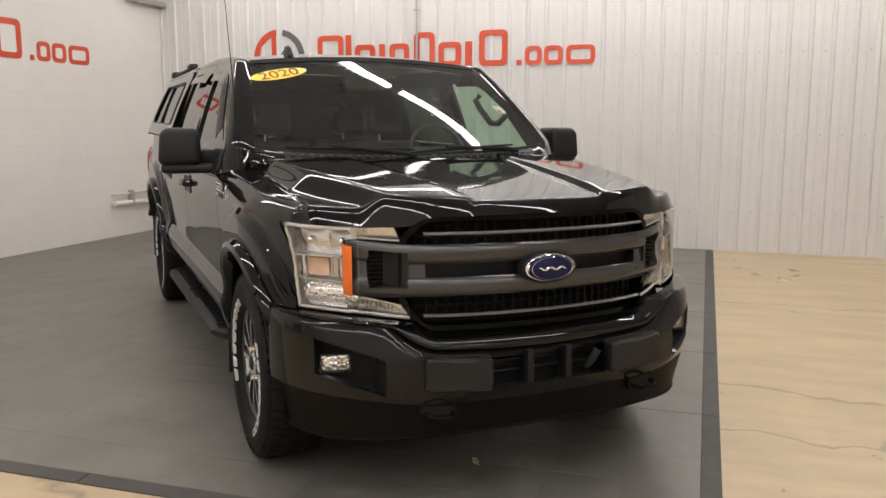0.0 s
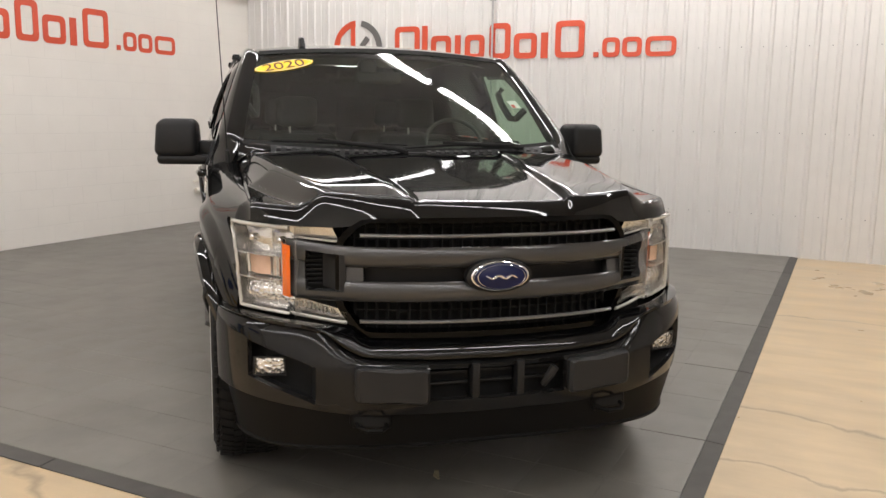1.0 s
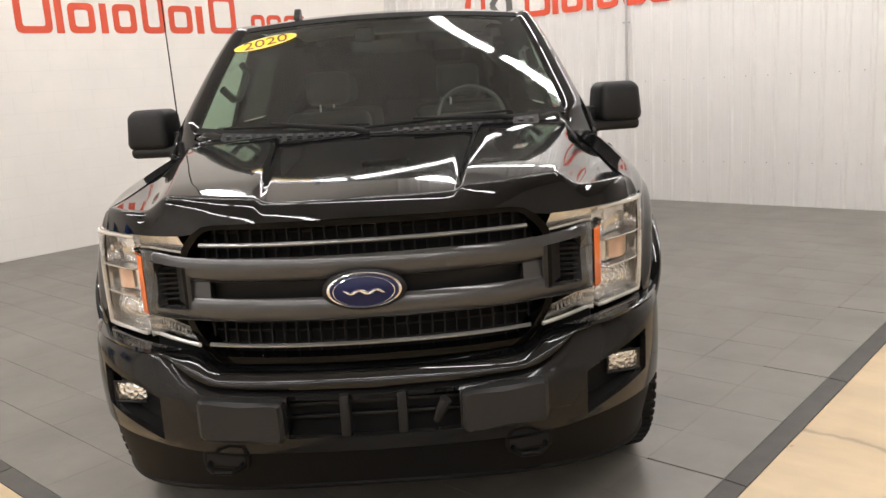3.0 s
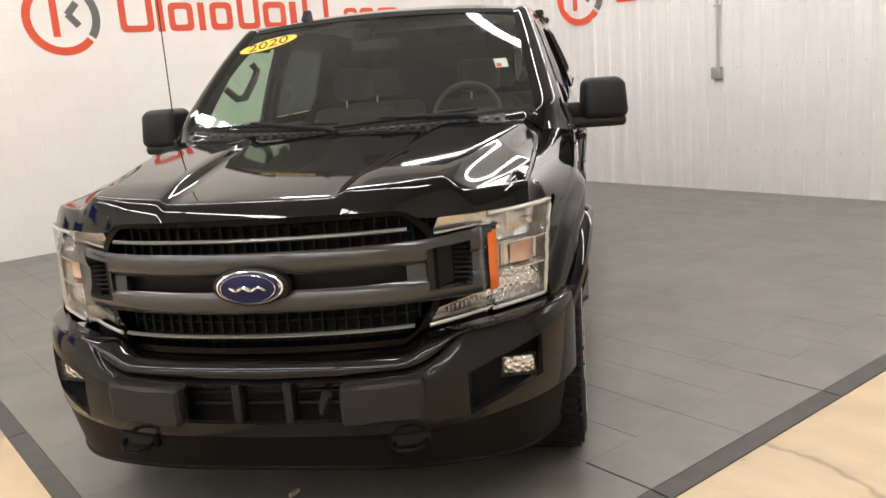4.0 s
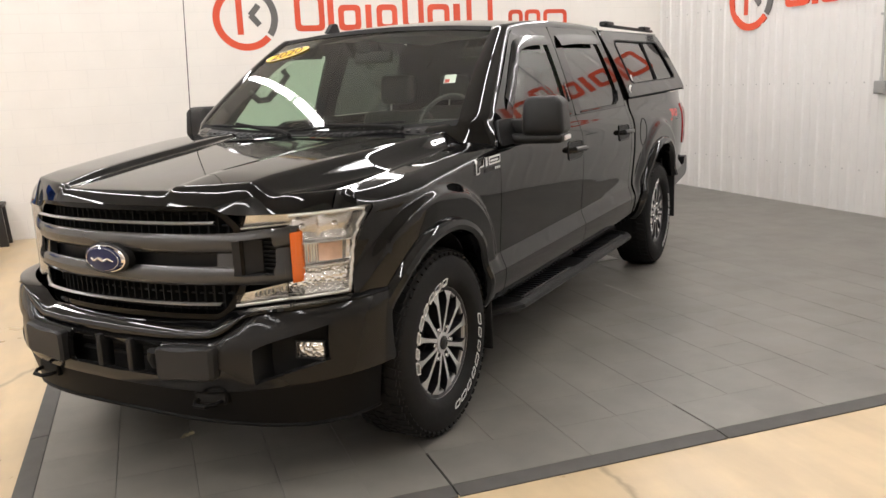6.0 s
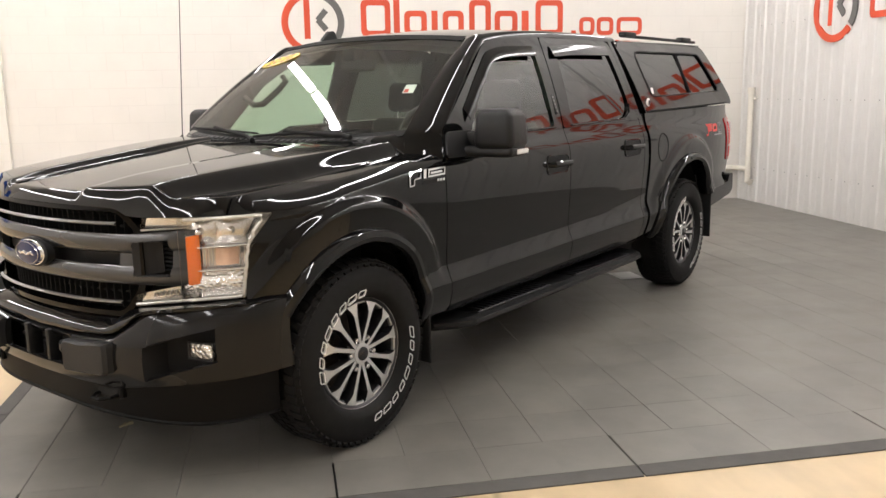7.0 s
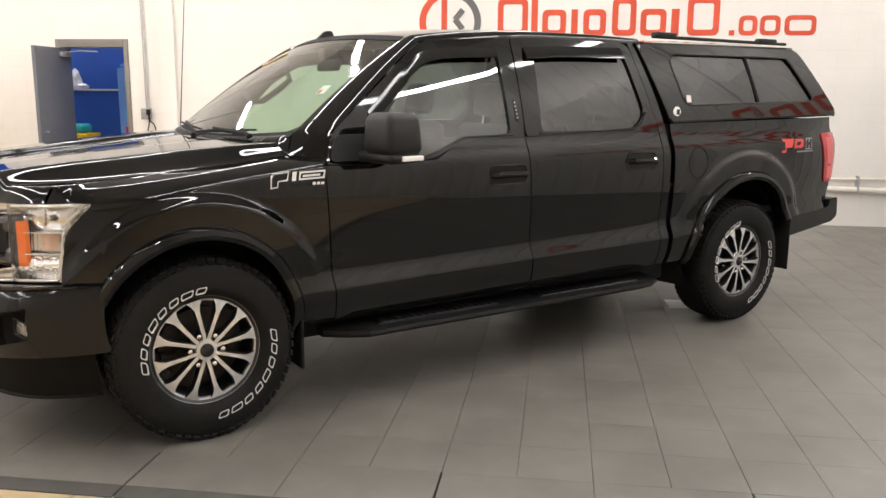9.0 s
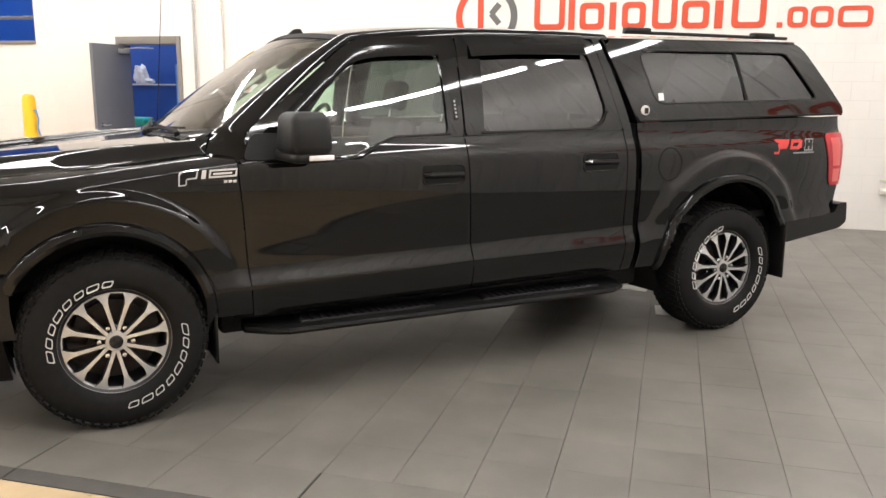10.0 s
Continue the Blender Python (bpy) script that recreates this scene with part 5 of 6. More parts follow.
# fender badge and bed decal: plain outlined shapes
def outline_shape(b, pts, w, put, depth, index=0):
    """A raised closed outline of width w (0: filled) through slanted corner points, laid by put(y, z, d)."""
    c = sum((Vector(q) for q in pts), Vector((0, 0))) / len(pts)
    n, first = len(pts), len(b.faces)
    lines = [[Vector(q) for q in pts]]
    if w:
        lines.append([Vector((q[0] + math.copysign(w, c.x - q[0]), q[1] + math.copysign(w, c.y - q[1]))) for q in pts])
    rows = [[b.verts.new(put(q.x, q.y, d)) for q in line] for line in lines for d in (0.0, depth)]
    for j in range(n):
        b.faces.new((rows[0][j], rows[0][(j + 1) % n], rows[1][(j + 1) % n], rows[1][j]))
        if w:
            b.faces.new((rows[1][j], rows[1][(j + 1) % n], rows[3][(j + 1) % n], rows[3][j]))
            b.faces.new((rows[3][j], rows[3][(j + 1) % n], rows[2][(j + 1) % n], rows[2][j]))
    if not w:
        b.faces.new(rows[1])
    b.faces.ensure_lookup_table()
    for f in b.faces[first:]:
        f.material_index = index


def slanted(y0, y1, z0, z1, lean=0.10, rise=0.03):
    return [(y + lean * (z - z0) + 0.0, z + rise * (y - y0)) for y, z in ((y0, z0), (y1, z0), (y1, z1), (y0, z1))]


for s in (1, -1):
    em = part("fender_badge", bmesh.new(), [CHROME, PLASTIC], truck, "chrome-edged fender badge of plain outlined shapes")
    b = bmesh.new()
    put = lambda y, z, d: (s * (fender_x(y, z) + 0.001 + d), y, z)
    outline_shape(b, [(0.303, 1.108), (0.334, 1.110), (0.336, 1.136), (0.386, 1.140), (0.396, 1.182), (0.318, 1.176), (0.306, 1.160)], 0.006, put, 0.006)
    outline_shape(b, slanted(0.404, 0.424, 1.138, 1.178, 0.18), 0.0, put, 0.006)
    outline_shape(b, slanted(0.438, 0.566, 1.140, 1.178, 0.18), 0.008, put, 0.006)
    outline_shape(b, slanted(0.458, 0.545, 1.154, 1.163, 0.18), 0.0, put, 0.006)
    outline_shape(b, slanted(0.400, 0.570, 1.108, 1.128, 0.0), 0.0, lambda y, z, d: (s * (fender_x(y, z) + 0.0005 + d), y, z), 0.002, 1)
    for k in range(3):
        outline_shape(b, slanted(0.506 + 0.021 * k, 0.522 + 0.021 * k, 1.116, 1.128, 0.1), 0.0, put, 0.004)
    bmesh.ops.recalc_face_normals(b, faces=b.faces)
    b.to_mesh(em.data)
    b.free()
    de = part("bed_decal", bmesh.new(), [DECAL_RED, DECAL_GREY], truck, "red and grey bed side decal of plain outlined shapes")
    b = bmesh.new()
    lay = lambda y, z, d: (s * (side_x(y, z) + 0.0010 + d), y, z)
    over = lambda y, z, d: (s * (side_x(y, z) + 0.0016 + d), y, z)
    outline_shape(b, [(4.022, 1.138), (4.066, 1.138), (4.074, 1.170), (4.135, 1.172), (4.150, 1.192), (4.170, 1.230), (4.036, 1.232)], 0.0, lay, 0.001)
    outline_shape(b, slanted(4.165, 4.255, 1.165, 1.228, 0.35, 0.0), 0.020, over, 0.001)
    outline_shape(b, slanted(4.255, 4.275, 1.172, 1.222, 0.35, 0.0), 0.0, lay, 0.001)
    outline_shape(b, slanted(4.300, 4.385, 1.152, 1.232, 0.25, 0.0), 0.009, over, 0.001, 1)
    outline_shape(b, slanted(4.340, 4.352, 1.160, 1.224, 0.25, 0.0), 0.0, lay, 0.001, 1)
    outline_shape(b, slanted(4.195, 4.400, 1.136, 1.146, 0.0, 0.0), 0.0, over, 0.001, 1)
    bmesh.ops.recalc_face_normals(b, faces=b.faces)
    b.to_mesh(de.data)
    b.free()

# windshield stickers
def on_screen(s, t, lift=0.003):
    p, du, dv = Vector(screen(s, t)), Vector(screen(s + 0.02, t)) - Vector(screen(s - 0.02, t)), Vector(screen(s, t + 0.02)) - Vector(screen(s, t - 0.02))
    x, z = du.normalized(), du.cross(dv).normalized()
    y = z.cross(x)
    m = Matrix((x, y, z)).transposed().to_4x4()
    m.translation = p + z * lift
    return m


oval = loop([(0.16 * math.cos(a), 0.055 * math.sin(a)) for a in span(0, 2 * math.pi, 40)[:-1]], 0.001, 1)
stick = part("year_sticker", slab(oval, lambda x, y, d: (x, y, d), 0.0015, n=60), STICKER_YELLOW, truck, "yellow oval sticker that reads 2020 in dark print", smooth=False, m=on_screen(-0.795, 0.80) @ pose(0, 0, 0, 0, 0, 17))
part("sticker_border", tube([(0.153 * math.cos(a), 0.050 * math.sin(a), 0.0017) for a in span(0, 2 * math.pi, 48)], 0.0016, 4, cap=False), LABEL_WHITE, stick, smooth=False)
part("sticker_text", words("2020", 0.108, 0.0008), STICKER_DARK, stick, smooth=False, m=pose(0, -0.002, 0.0025, 0, 0, 0) @ Matrix.Diagonal((1.05, 1, 1, 1)))
lab = part("service_sticker", box(-0.03, 0.03, -0.035, 0.035, -0.0005, 0.0005), LABEL_WHITE, truck, "small white and red sticker", smooth=False, m=on_screen(0.86, 0.42, -0.004))
part("sticker_patch", box(-0.024, 0.0, -0.03, -0.002, 0.0006, 0.0012), STICKER_RED, lab, smooth=False)

# ---- cabin ----
dash = bmesh.new()
box(-0.80, 0.80, 0.44, 0.86, 0.86, 1.215, 0.06, 4, bm=dash)
box(0.22, 0.58, 0.60, 0.90, 1.13, 1.265, 0.05, 3, bm=dash)
part("dashboard", dash, DASH, truck)
wheel = part("steering_wheel", lathe([(0.172 + 0.012 * math.cos(a), 0.012 * math.sin(a)) for a in span(0, 2 * math.pi, 10)], 40, "z"), STEER, truck, m=pose(0.43, 1.11, 1.300, 62, 0, 0))
part("wheel_hub", box(-0.17, 0.17, -0.05, 0.03, -0.03, 0.01, 0.02, 3), STEER, wheel)
part("rear_view_mirror", box(-0.13, 0.13, -0.015, 0.02, -0.035, 0.035, 0.018, 3), MATTE, truck, m=pose(-0.03, 1.10, 1.682, -14, 0, 0))
part("mirror_mount", box(-0.05, 0.05, -0.05, 0.05, -0.015, 0.06, 0.02, 2), MATTE, truck, m=pose(-0.09, 1.13, 1.720))
for x, y, w in ((0.40, 1.55, 0.52), (-0.40, 1.55, 0.52), (0.42, 2.45, 0.60), (-0.42, 2.45, 0.60)):
    seat = part("seat", box(-w / 2, w / 2, -0.25, 0.27, 0.62, 0.80, 0.06, 3), SEAT_CLOTH, truck, m=pose(x, y, 0))
    part("seat_back", box(-w / 2, w / 2, -0.07, 0.08, 0.0, 0.62, 0.06, 3), SEAT_CLOTH, seat, m=pose(0, 0.27, 0.74, -12, 0, 0))
    part("headrest", box(-0.13, 0.13, -0.05, 0.05, 0.66, 0.86, 0.045, 3), SEAT_CLOTH, seat, m=pose(0, 0.28, 0.74, -10, 0, 0))
    part("headrest_post", tube([(-0.05, 0, 0.58), (-0.05, 0, 0.70)], 0.006, 6), GALV, seat, m=pose(0, 0.28, 0.74, -10, 0, 0))
for s in (1, -1):
    part("grab_handle", tube([(s * 0.775, 0.865, 1.515), (s * 0.735, 0.90, 1.462), (s * 0.720, 0.965, 1.466), (s * 0.710, 1.09, 1.552), (s * 0.712, 1.155, 1.605), (s * 0.735, 1.15, 1.64)], 0.019, 8), DASH, truck)
    part("door_trim", box(min(s * 0.86, s * 0.90), max(s * 0.86, s * 0.90), 0.62, 2.80, 0.60, 1.19, 0.02), DASH, truck)

# ---- wheels ----
def spoke(bm, a0, a1):
    """One flat spoke from hub to rim between two angles, face side towards +x."""
    def at(r, a, x):
        return (x, r * math.cos(a), r * math.sin(a))
    a0, a1 = a0[0], a1[0]
    stations = ((0.044, a0, 0.0085, 0.008), (0.085, a0 + 0.55 * (a1 - a0), 0.0082, 0.011), (0.140, a0 + 0.85 * (a1 - a0), 0.0086, 0.013), (0.182, a0 + 0.95 * (a1 - a0), 0.0108, 0.014), (0.206, a1, 0.019, 0.010), (0.230, a1, 0.034, 0.006))
    rows = []
    for r, a, w, x in stations:
        da = w / r
        rows.append([bm.verts.new(at(r, a - da, x - 0.045)), bm.verts.new(at(r, a - da, x)), bm.verts.new(at(r, a + da, x)), bm.verts.new(at(r, a + da, x - 0.045))])
    for p, q in zip(rows, rows[1:]):
        for k, mi in ((0, 1), (1, 0), (2, 1)):
            f = bm.faces.new((p[k], p[k + 1], q[k + 1], q[k]))
            f.material_index = mi


def wheel_set():
    ob = part("wheel", lathe([(0.150, -0.12), (0.205, -0.12), (0.215, -0.02), (0.228, 0.0), (0.243, 0.008), (0.246, 0.002), (0.243, -0.010)], 64, "x"), ALLOY_DARK, None, "alloy wheel with twelve machined spokes and white-lettered tyre")
    tyre = bmesh.new()
    prof = [(0.238, -0.015), (0.246, 0.012), (0.262, 0.034), (0.285, 0.044), (0.345, 0.044), (0.380, 0.030), (0.398, 0.012), (0.407, -0.010), (0.409, -0.06), (0.410, -0.105), (0.409, -0.15), (0.407, -0.20), (0.398, -0.222), (0.345, -0.250), (0.262, -0.235), (0.238, -0.20)]
    lathe(prof, 80, "x", tyre)
    ty = part("tyre", tyre, RUBBER, ob, "black all-terrain tyre")
    # tread blocks in staggered rows, joined
    tr = bmesh.new()
    for row, x0 in enumerate((-0.008, -0.052, -0.100, -0.148, -0.192)):
        n = 60
        for k in range(n):
            a = (k + 0.5 * (row % 2) + 0.13 * row) * 2 * math.pi / n
            edge = row in (0, 4)
            wx = 0.024 if edge else 0.019
            tmp = box(-wx, wx, -0.0155, 0.0155, -0.006, 0.0045 if not edge else 0.0035)
            merge(tr, tmp, pose(x0, 0, 0, math.degrees(a), 0, 0) @ pose(0, 0, 0.4095, 0, (9 if row == 0 else (-9 if row == 4 else 0)), 14 if row % 2 else -14))
    # shoulder lugs that reach down the flank
    for k in range(60):
        a = (k + 0.3) * 2 * math.pi / 60
        tmp = box(-0.006, 0.0045, -0.0125, 0.0125, -0.026 - 0.010 * (k % 2), 0.011)
        merge(tr, tmp, pose(0, 0, 0, math.degrees(a), 0, 0) @ pose(0.024, 0, 0.385, 0, 40, 0))
    tagged(part("tread", tr, RUBBER, ty, smooth=False), kind="stuff")
    # two groups of raised white bars on the flank
    for a_mid, count, wid, r_in in ((140, 8, 13.0, 0.2625), (-37, 8, 12.2, 0.288)):
        for k in range(count):
            a = a_mid + (k - (count - 1) / 2) * wid
            half, lean, r_out, r_mid = wid * 0.39, 1.3, r_in + 0.0285, r_in + 0.014
            lb = bmesh.new()
            rings = []
            for x in (0.0300, 0.0465):
                for inset in (0.0, 1.0):
                    da, dr = half * (1.12 if k % 3 == 1 else 0.92) - inset * 0.85, inset * 0.0040
                    c, e = 1.0, 0.005
                    corners = [(-da + c, r_in + dr), (-da, r_in + e + dr), (-da, r_out - e - dr), (-da + c, r_out - dr), (da - c, r_out - dr), (da, r_out - e - dr), (da, r_in + e + dr), (da - c, r_in + dr)]
                    rings.append([lb.verts.new((x, r * math.cos(radians(a + d + lean * (r_mid - r) / 0.014)), r * math.sin(radians(a + d + lean * (r_mid - r) / 0.014)))) for d, r in corners])
            for p, q in ((0, 2), (2, 3), (3, 1)):
                for j in range(8):
                    lb.faces.new((rings[p][j], rings[p][(j + 1) % 8], rings[q][(j + 1) % 8], rings[q][j]))
            part("white_outline", lb, TYRE_WHITE, ty, smooth=False)
    lipm = part("rim_lip", lathe([(0.219, -0.016), (0.223, -0.001), (0.240, 0.004), (0.246, 0.009), (0.250, 0.003)], 64, "x"), ALLOY, ob)
    for k in range(6):
        a = radians(86) + k * math.pi / 3
        for q in (-1, 1):
            sp = bmesh.new()
            spoke(sp, (a + q * 0.155,), (a + q * 0.262,))
            part("spoke", sp, [ALLOY, ALLOY_DARK], ob, smooth=False)
    hub = part("hub", lathe([(0.078, -0.045), (0.074, -0.018), (0.062, -0.010), (0.050, -0.002), (0.046, 0.012), (0.030, 0.014), (0.028, 0.018), (0.0, 0.019)], 36, "x"), [ALLOY_DARK, ALLOY], ob)
    for f in hub.data.polygons:
        f.material_index = 1 if 0.026 < math.hypot(f.center.y, f.center.z) < 0.050 else 0
    part("hub_cap", lathe([(0.031, 0.012), (0.030, 0.019), (0.025, 0.0220), (0.0, 0.023)], 32, "x"), CAP_BLACK, ob)
    for k in range(6):
        a = radians(56) + k * math.pi / 3
        part("lug_nut", lathe([(0.0145, -0.02), (0.0140, 0.016), (0.0100, 0.024), (0.0, 0.0255)], 8, "x"), CHROME, ob, m=pose(-0.008, 0.073 * math.cos(a), 0.073 * math.sin(a)))
    part("brake_disc", lathe([(0.06, -0.085), (0.175, -0.085), (0.175, -0.11), (0.06, -0.11)], 40, "x"), BRAKE, ob)
    part("caliper", box(-0.14, -0.06, -0.07, 0.07, 0.10, 0.19, 0.02), BRAKE, ob, m=pose(0, 0, 0, 70, 0, 0))
    return ob


first = wheel_set()
HUB_X, HUB_Z = 0.945, 0.412
spots = [(HUB_X, 0, 0, 0), (HUB_X, AXLE, 0, 12), (-HUB_X, 0, 180, 20), (-HUB_X, AXLE, 180, 5)]
for k, (x, y, turn, spin) in enumerate(spots):
    m = pose(x, y, HUB_Z, 0, 0, turn) @ pose(0, 0, 0, spin, 0, 0)
    w = first if k == 0 else copy_thing(first, m)
    w.matrix_basis = m
    w.parent = truck
    part("axle_stub", tube([(math.copysign(0.5, x), y, HUB_Z), (math.copysign(0.86, x), y, HUB_Z)], 0.05, 10), MATTE, truck)

# ---- signs on the walls: plain shapes in their colours ----
def frame_block(outer, inner, depth, n=64):
    bm = bmesh.new()
    o, i = even(outer, n), even(inner, n)
    rows = [[bm.verts.new((p.x, p.y, d)) for p in line] for line, d in ((o, 0.0), (o, depth), (i, depth), (i, 0.0))]
    for k in range(4):
        a, b = rows[k], rows[(k + 1) % 4]
        for j in range(n):
            bm.faces.new((a[j], a[(j + 1) % n], b[(j + 1) % n], b[j]))
    return bm


def arc_block(r0, r1, a0, a1, depth):
    bm = bmesh.new()
    rows = [[bm.verts.new((r * math.cos(radians(a)), r * math.sin(radians(a)), d)) for r, d in ((r0, 0), (r0, depth), (r1, depth), (r1, 0))] for a in span(a0, a1, 40)]
    for p, q in zip(rows, rows[1:]):
        for k in range(4):
            bm.faces.new((p[k], p[(k + 1) % 4], q[(k + 1) % 4], q[k]))
    bm.faces.new(rows[0])
    bm.faces.new(rows[-1][::-1])
    return bm


def wall_sign(m, depth, label):
    ob = thing("wall_sign", label, "wall sign", m, group="wall signs")
    cap_h, x_h, small = 0.435, 0.305, 0.225
    shapes = (("frame", 0.0, 0.36, cap_h), ("bar", 0.40, 0.475, cap_h), ("frame", 0.53, 0.81, x_h), ("bar", 0.87, 0.945, x_h), ("frame", 1.01, 1.275, x_h), ("frame", 1.345, 1.62, cap_h), ("frame", 1.67, 1.965, x_h), ("bar", 2.02, 2.11, x_h), ("frame", 2.20, 2.56, cap_h), ("bar", 2.675, 2.735, 0.06), ("frame", 2.78, 2.985, small), ("frame", 3.015, 3.24, small), ("frame", 3.285, 3.63, small))
    for kind, x0, x1, h in shapes:
        if kind == "bar":
            part("sign_bar", box(x0, x1, 0, h, 0, depth), WALL_RED, ob, smooth=False)
        else:
            w = 0.068 if h > 0.24 else 0.052
            out, inn = loop([(x0, 0), (x0, h), (x1, h), (x1, 0)], 0.07), loop([(x0 + w, w), (x0 + w, h - w), (x1 - w, h - w), (x1 - w, w)], 0.03)
            part("sign_frame", frame_block(out, inn, depth), WALL_RED, ob, smooth=False)
    logo = part("sign_ring", arc_block(0.295, 0.375, 95, 318, depth), WALL_RED, ob, smooth=False, m=pose(-0.575, 0.165, 0))
    part("ring_arc", arc_block(0.295, 0.375, -36, 80, depth), WALL_GREY, logo, smooth=False)
    part("ring_bar", box(-0.105, -0.035, -0.19, 0.29, 0, depth), WALL_RED, logo, smooth=False)
    for tilt in (40, -40):
        part("ring_chevron", box(-0.035, 0.035, -0.15 if tilt > 0 else -0.005, 0.005 if tilt > 0 else 0.15, 0, depth - 0.001 * (tilt > 0)), WALL_GREY, logo, smooth=False, m=pose(0.06, 0.03, 0, 0, 0, tilt) @ pose(0, 0, 0))
    return ob


to_rib = Matrix(((0, 0, -1, 0), (-1, 0, 0, 0), (0, 1, 0, 0), (0, 0, 0, 1)))
to_block = Matrix(((1, 0, 0, 0), (0, 0, -1, 0), (0, 1, 0, 0), (0, 0, 0, 1)))
wall_sign(ROOM @ Matrix.Translation((RIB_U, 3.83, 2.197)) @ to_rib @ Matrix.Diagonal((1.007, 1, 1, 1)), 0.0195, "red and grey sign of plain shapes on the ribbed wall")
wall_sign(ROOM @ Matrix.Translation((1.357, BLOCK_V - 0.0005, 2.20)) @ to_block @ Matrix.Diagonal((1.007, 1, 1, 1)), 0.005, "red and grey sign of plain shapes on the block wall")


# ---- fittings on the walls ----
box_thing = thing("junction_box", "small grey junction box with conduit on the ribbed wall", "electrical box", ROOM @ pose(RIB_U, 2.43, 1.302))
part("box_body", box(-0.075, -0.018, -0.06, 0.06, -0.065, 0.065, 0.006), BOX_GREY, box_thing)
part("box_cover", box(-0.080, -0.0755, -0.055, 0.055, -0.06, 0.06, 0.003), BOX_GREY, box_thing)
part("conduit", tube([(-0.04, 0, 0.06), (-0.04, 0, CEIL - 1.302 - 0.11)], 0.014, 10), GALV, box_thing)
part("conduit_fitting", tube([(-0.04, 0, 0.065), (-0.04, 0, 0.10)], 0.020, 10), GALV, box_thing)
for z in (0.7, 1.6):
    part("conduit_strap", box(-0.06, -0.016, -0.035, 0.035, z, z + 0.02, 0.002), GALV, box_thing)

out_thing = thing("wall_outlet", "grey outlet box with hanging black cables on the block wall", "electrical outlet", ROOM @ pose(-3.175, BLOCK_V, 1.225))
part("box_body", box(-0.075, 0.045, -0.07, -0.001, -0.07, 0.07, 0.006), BOX_GREY, out_thing)
part("conduit", tube([(0.0, -0.035, 0.068), (-0.01, -0.035, CEIL - 1.225)], 0.017, 10), GALV, out_thing)
part("cable", tube([(0.03, -0.08, 0.03), (0.045, -0.10, -0.02), (0.05, -0.09, -0.08), (0.02, -0.06, -0.16), (-0.01, -0.05, -0.24)], 0.009, 7), MATTE, out_thing)
part("cable", tube([(0.035, -0.08, 0.04), (0.055, -0.11, 0.0), (0.06, -0.09, -0.09), (0.10, -0.06, -0.14), (0.115, -0.05, -0.22)], 0.009, 7), MATTE, out_thing)
part("plug", box(0.01, 0.06, -0.10, -0.065, -0.01, 0.06, 0.008), MATTE, out_thing)

pipe = thing("drain_pipe", "white plastic pipe in the corner along the block wall", "pipe", ROOM @ pose(0, 0, 0))
part("riser", tube([(RIB_U - 0.075, 5.92, 0.30), (RIB_U - 0.075, 5.92, 1.46)], 0.038, 14), PVC, pipe)
part("riser_cap", tube([(RIB_U - 0.075, 5.92, 1.42), (RIB_U - 0.075, 5.92, 1.50)], 0.048, 14), PVC, pipe)
part("outlet_stub", tube([(RIB_U - 0.075, 5.92, 1.36), (RIB_U - 0.02, 5.92, 1.36)], 0.026, 10), PVC, pipe)
part("foot_elbow", tube([(RIB_U - 0.075, 5.92, 0.36), (RIB_U - 0.075, 5.92, 0.28), (RIB_U - 0.02, 5.92, 0.25)], 0.044, 12), PVC, pipe)
part("run", tube([(RIB_U - 0.075, 5.92, 0.43), (RIB_U - 0.075, 6.14, 0.43), (RIB_U - 0.14, BLOCK_V - 0.06, 0.43), (5.25, BLOCK_V - 0.06, 0.44)], 0.034, 12), PVC, pipe)
part("upper_run", tube([(RIB_U - 0.16, BLOCK_V - 0.03, 0.575), (5.25, BLOCK_V - 0.03, 0.555)], 0.014, 8), PVC, pipe)
for u in (5.6, 6.05):
    part("pipe_clip", box(u, u + 0.02, BLOCK_V - 0.10, BLOCK_V - 0.001, 0.42, 0.60, 0.003), GALV, pipe)
rail = thing("overhead_rail", "grey metal rail high on the block wall near the corner", "rail", ROOM @ pose(0, 0, 0))
part("rail_bar", box(5.75, 6.47, BLOCK_V - 0.14, BLOCK_V - 0.001, 3.09, 3.16, 0.006), GALV, rail)

bench = thing("low_bench", "low black wooden bench by the block wall", "bench", ROOM @ pose(-2.42, 5.985, -0.012))
part("bench_top", box(-0.48, 0.43, -0.16, 0.16, 0.420, 0.462, 0.008), BLACK_WOOD, bench)
for y in (-0.135, 0.115):
    part("apron", box(-0.42, 0.37, y, y + 0.02, 0.365, 0.4195, 0.004), BLACK_WOOD, bench)
for x in (-1, 1):
    for y in (-0.15, 0.105):
        leg = box(-0.045, 0.045, y, y + 0.045, 0, 0.4195, 0.004)
        for v in leg.verts:
            v.co.x += -0.025 + x * (0.400 + 0.025 * (0.42 - v.co.z) / 0.42)
        part("leg", leg, BLACK_WOOD, bench)
part("stretcher", box(-0.38, 0.33, -0.02, 0.02, 0.10, 0.14, 0.004), BLACK_WOOD, bench)

post = thing("bollard", "yellow plastic-sleeved bollard before the block wall", "bollard", ROOM @ pose(-5.44, 5.72, -0.012))
part("sleeve", lathe([(0.098, 0.0), (0.095, 0.2), (0.088, 1.27), (0.083, 1.35), (0.068, 1.392), (0.035, 1.406), (0.0, 1.408)], 28, "z"), YELLOW, post)
part("hose_loop", tube([(0.09, -0.02, 1.19), (0.13, -0.03, 1.20), (0.17, -0.04, 1.08), (0.15, -0.04, 0.95), (0.18, -0.03, 0.82)], 0.012, 8), BLUE_LIGHT, post)

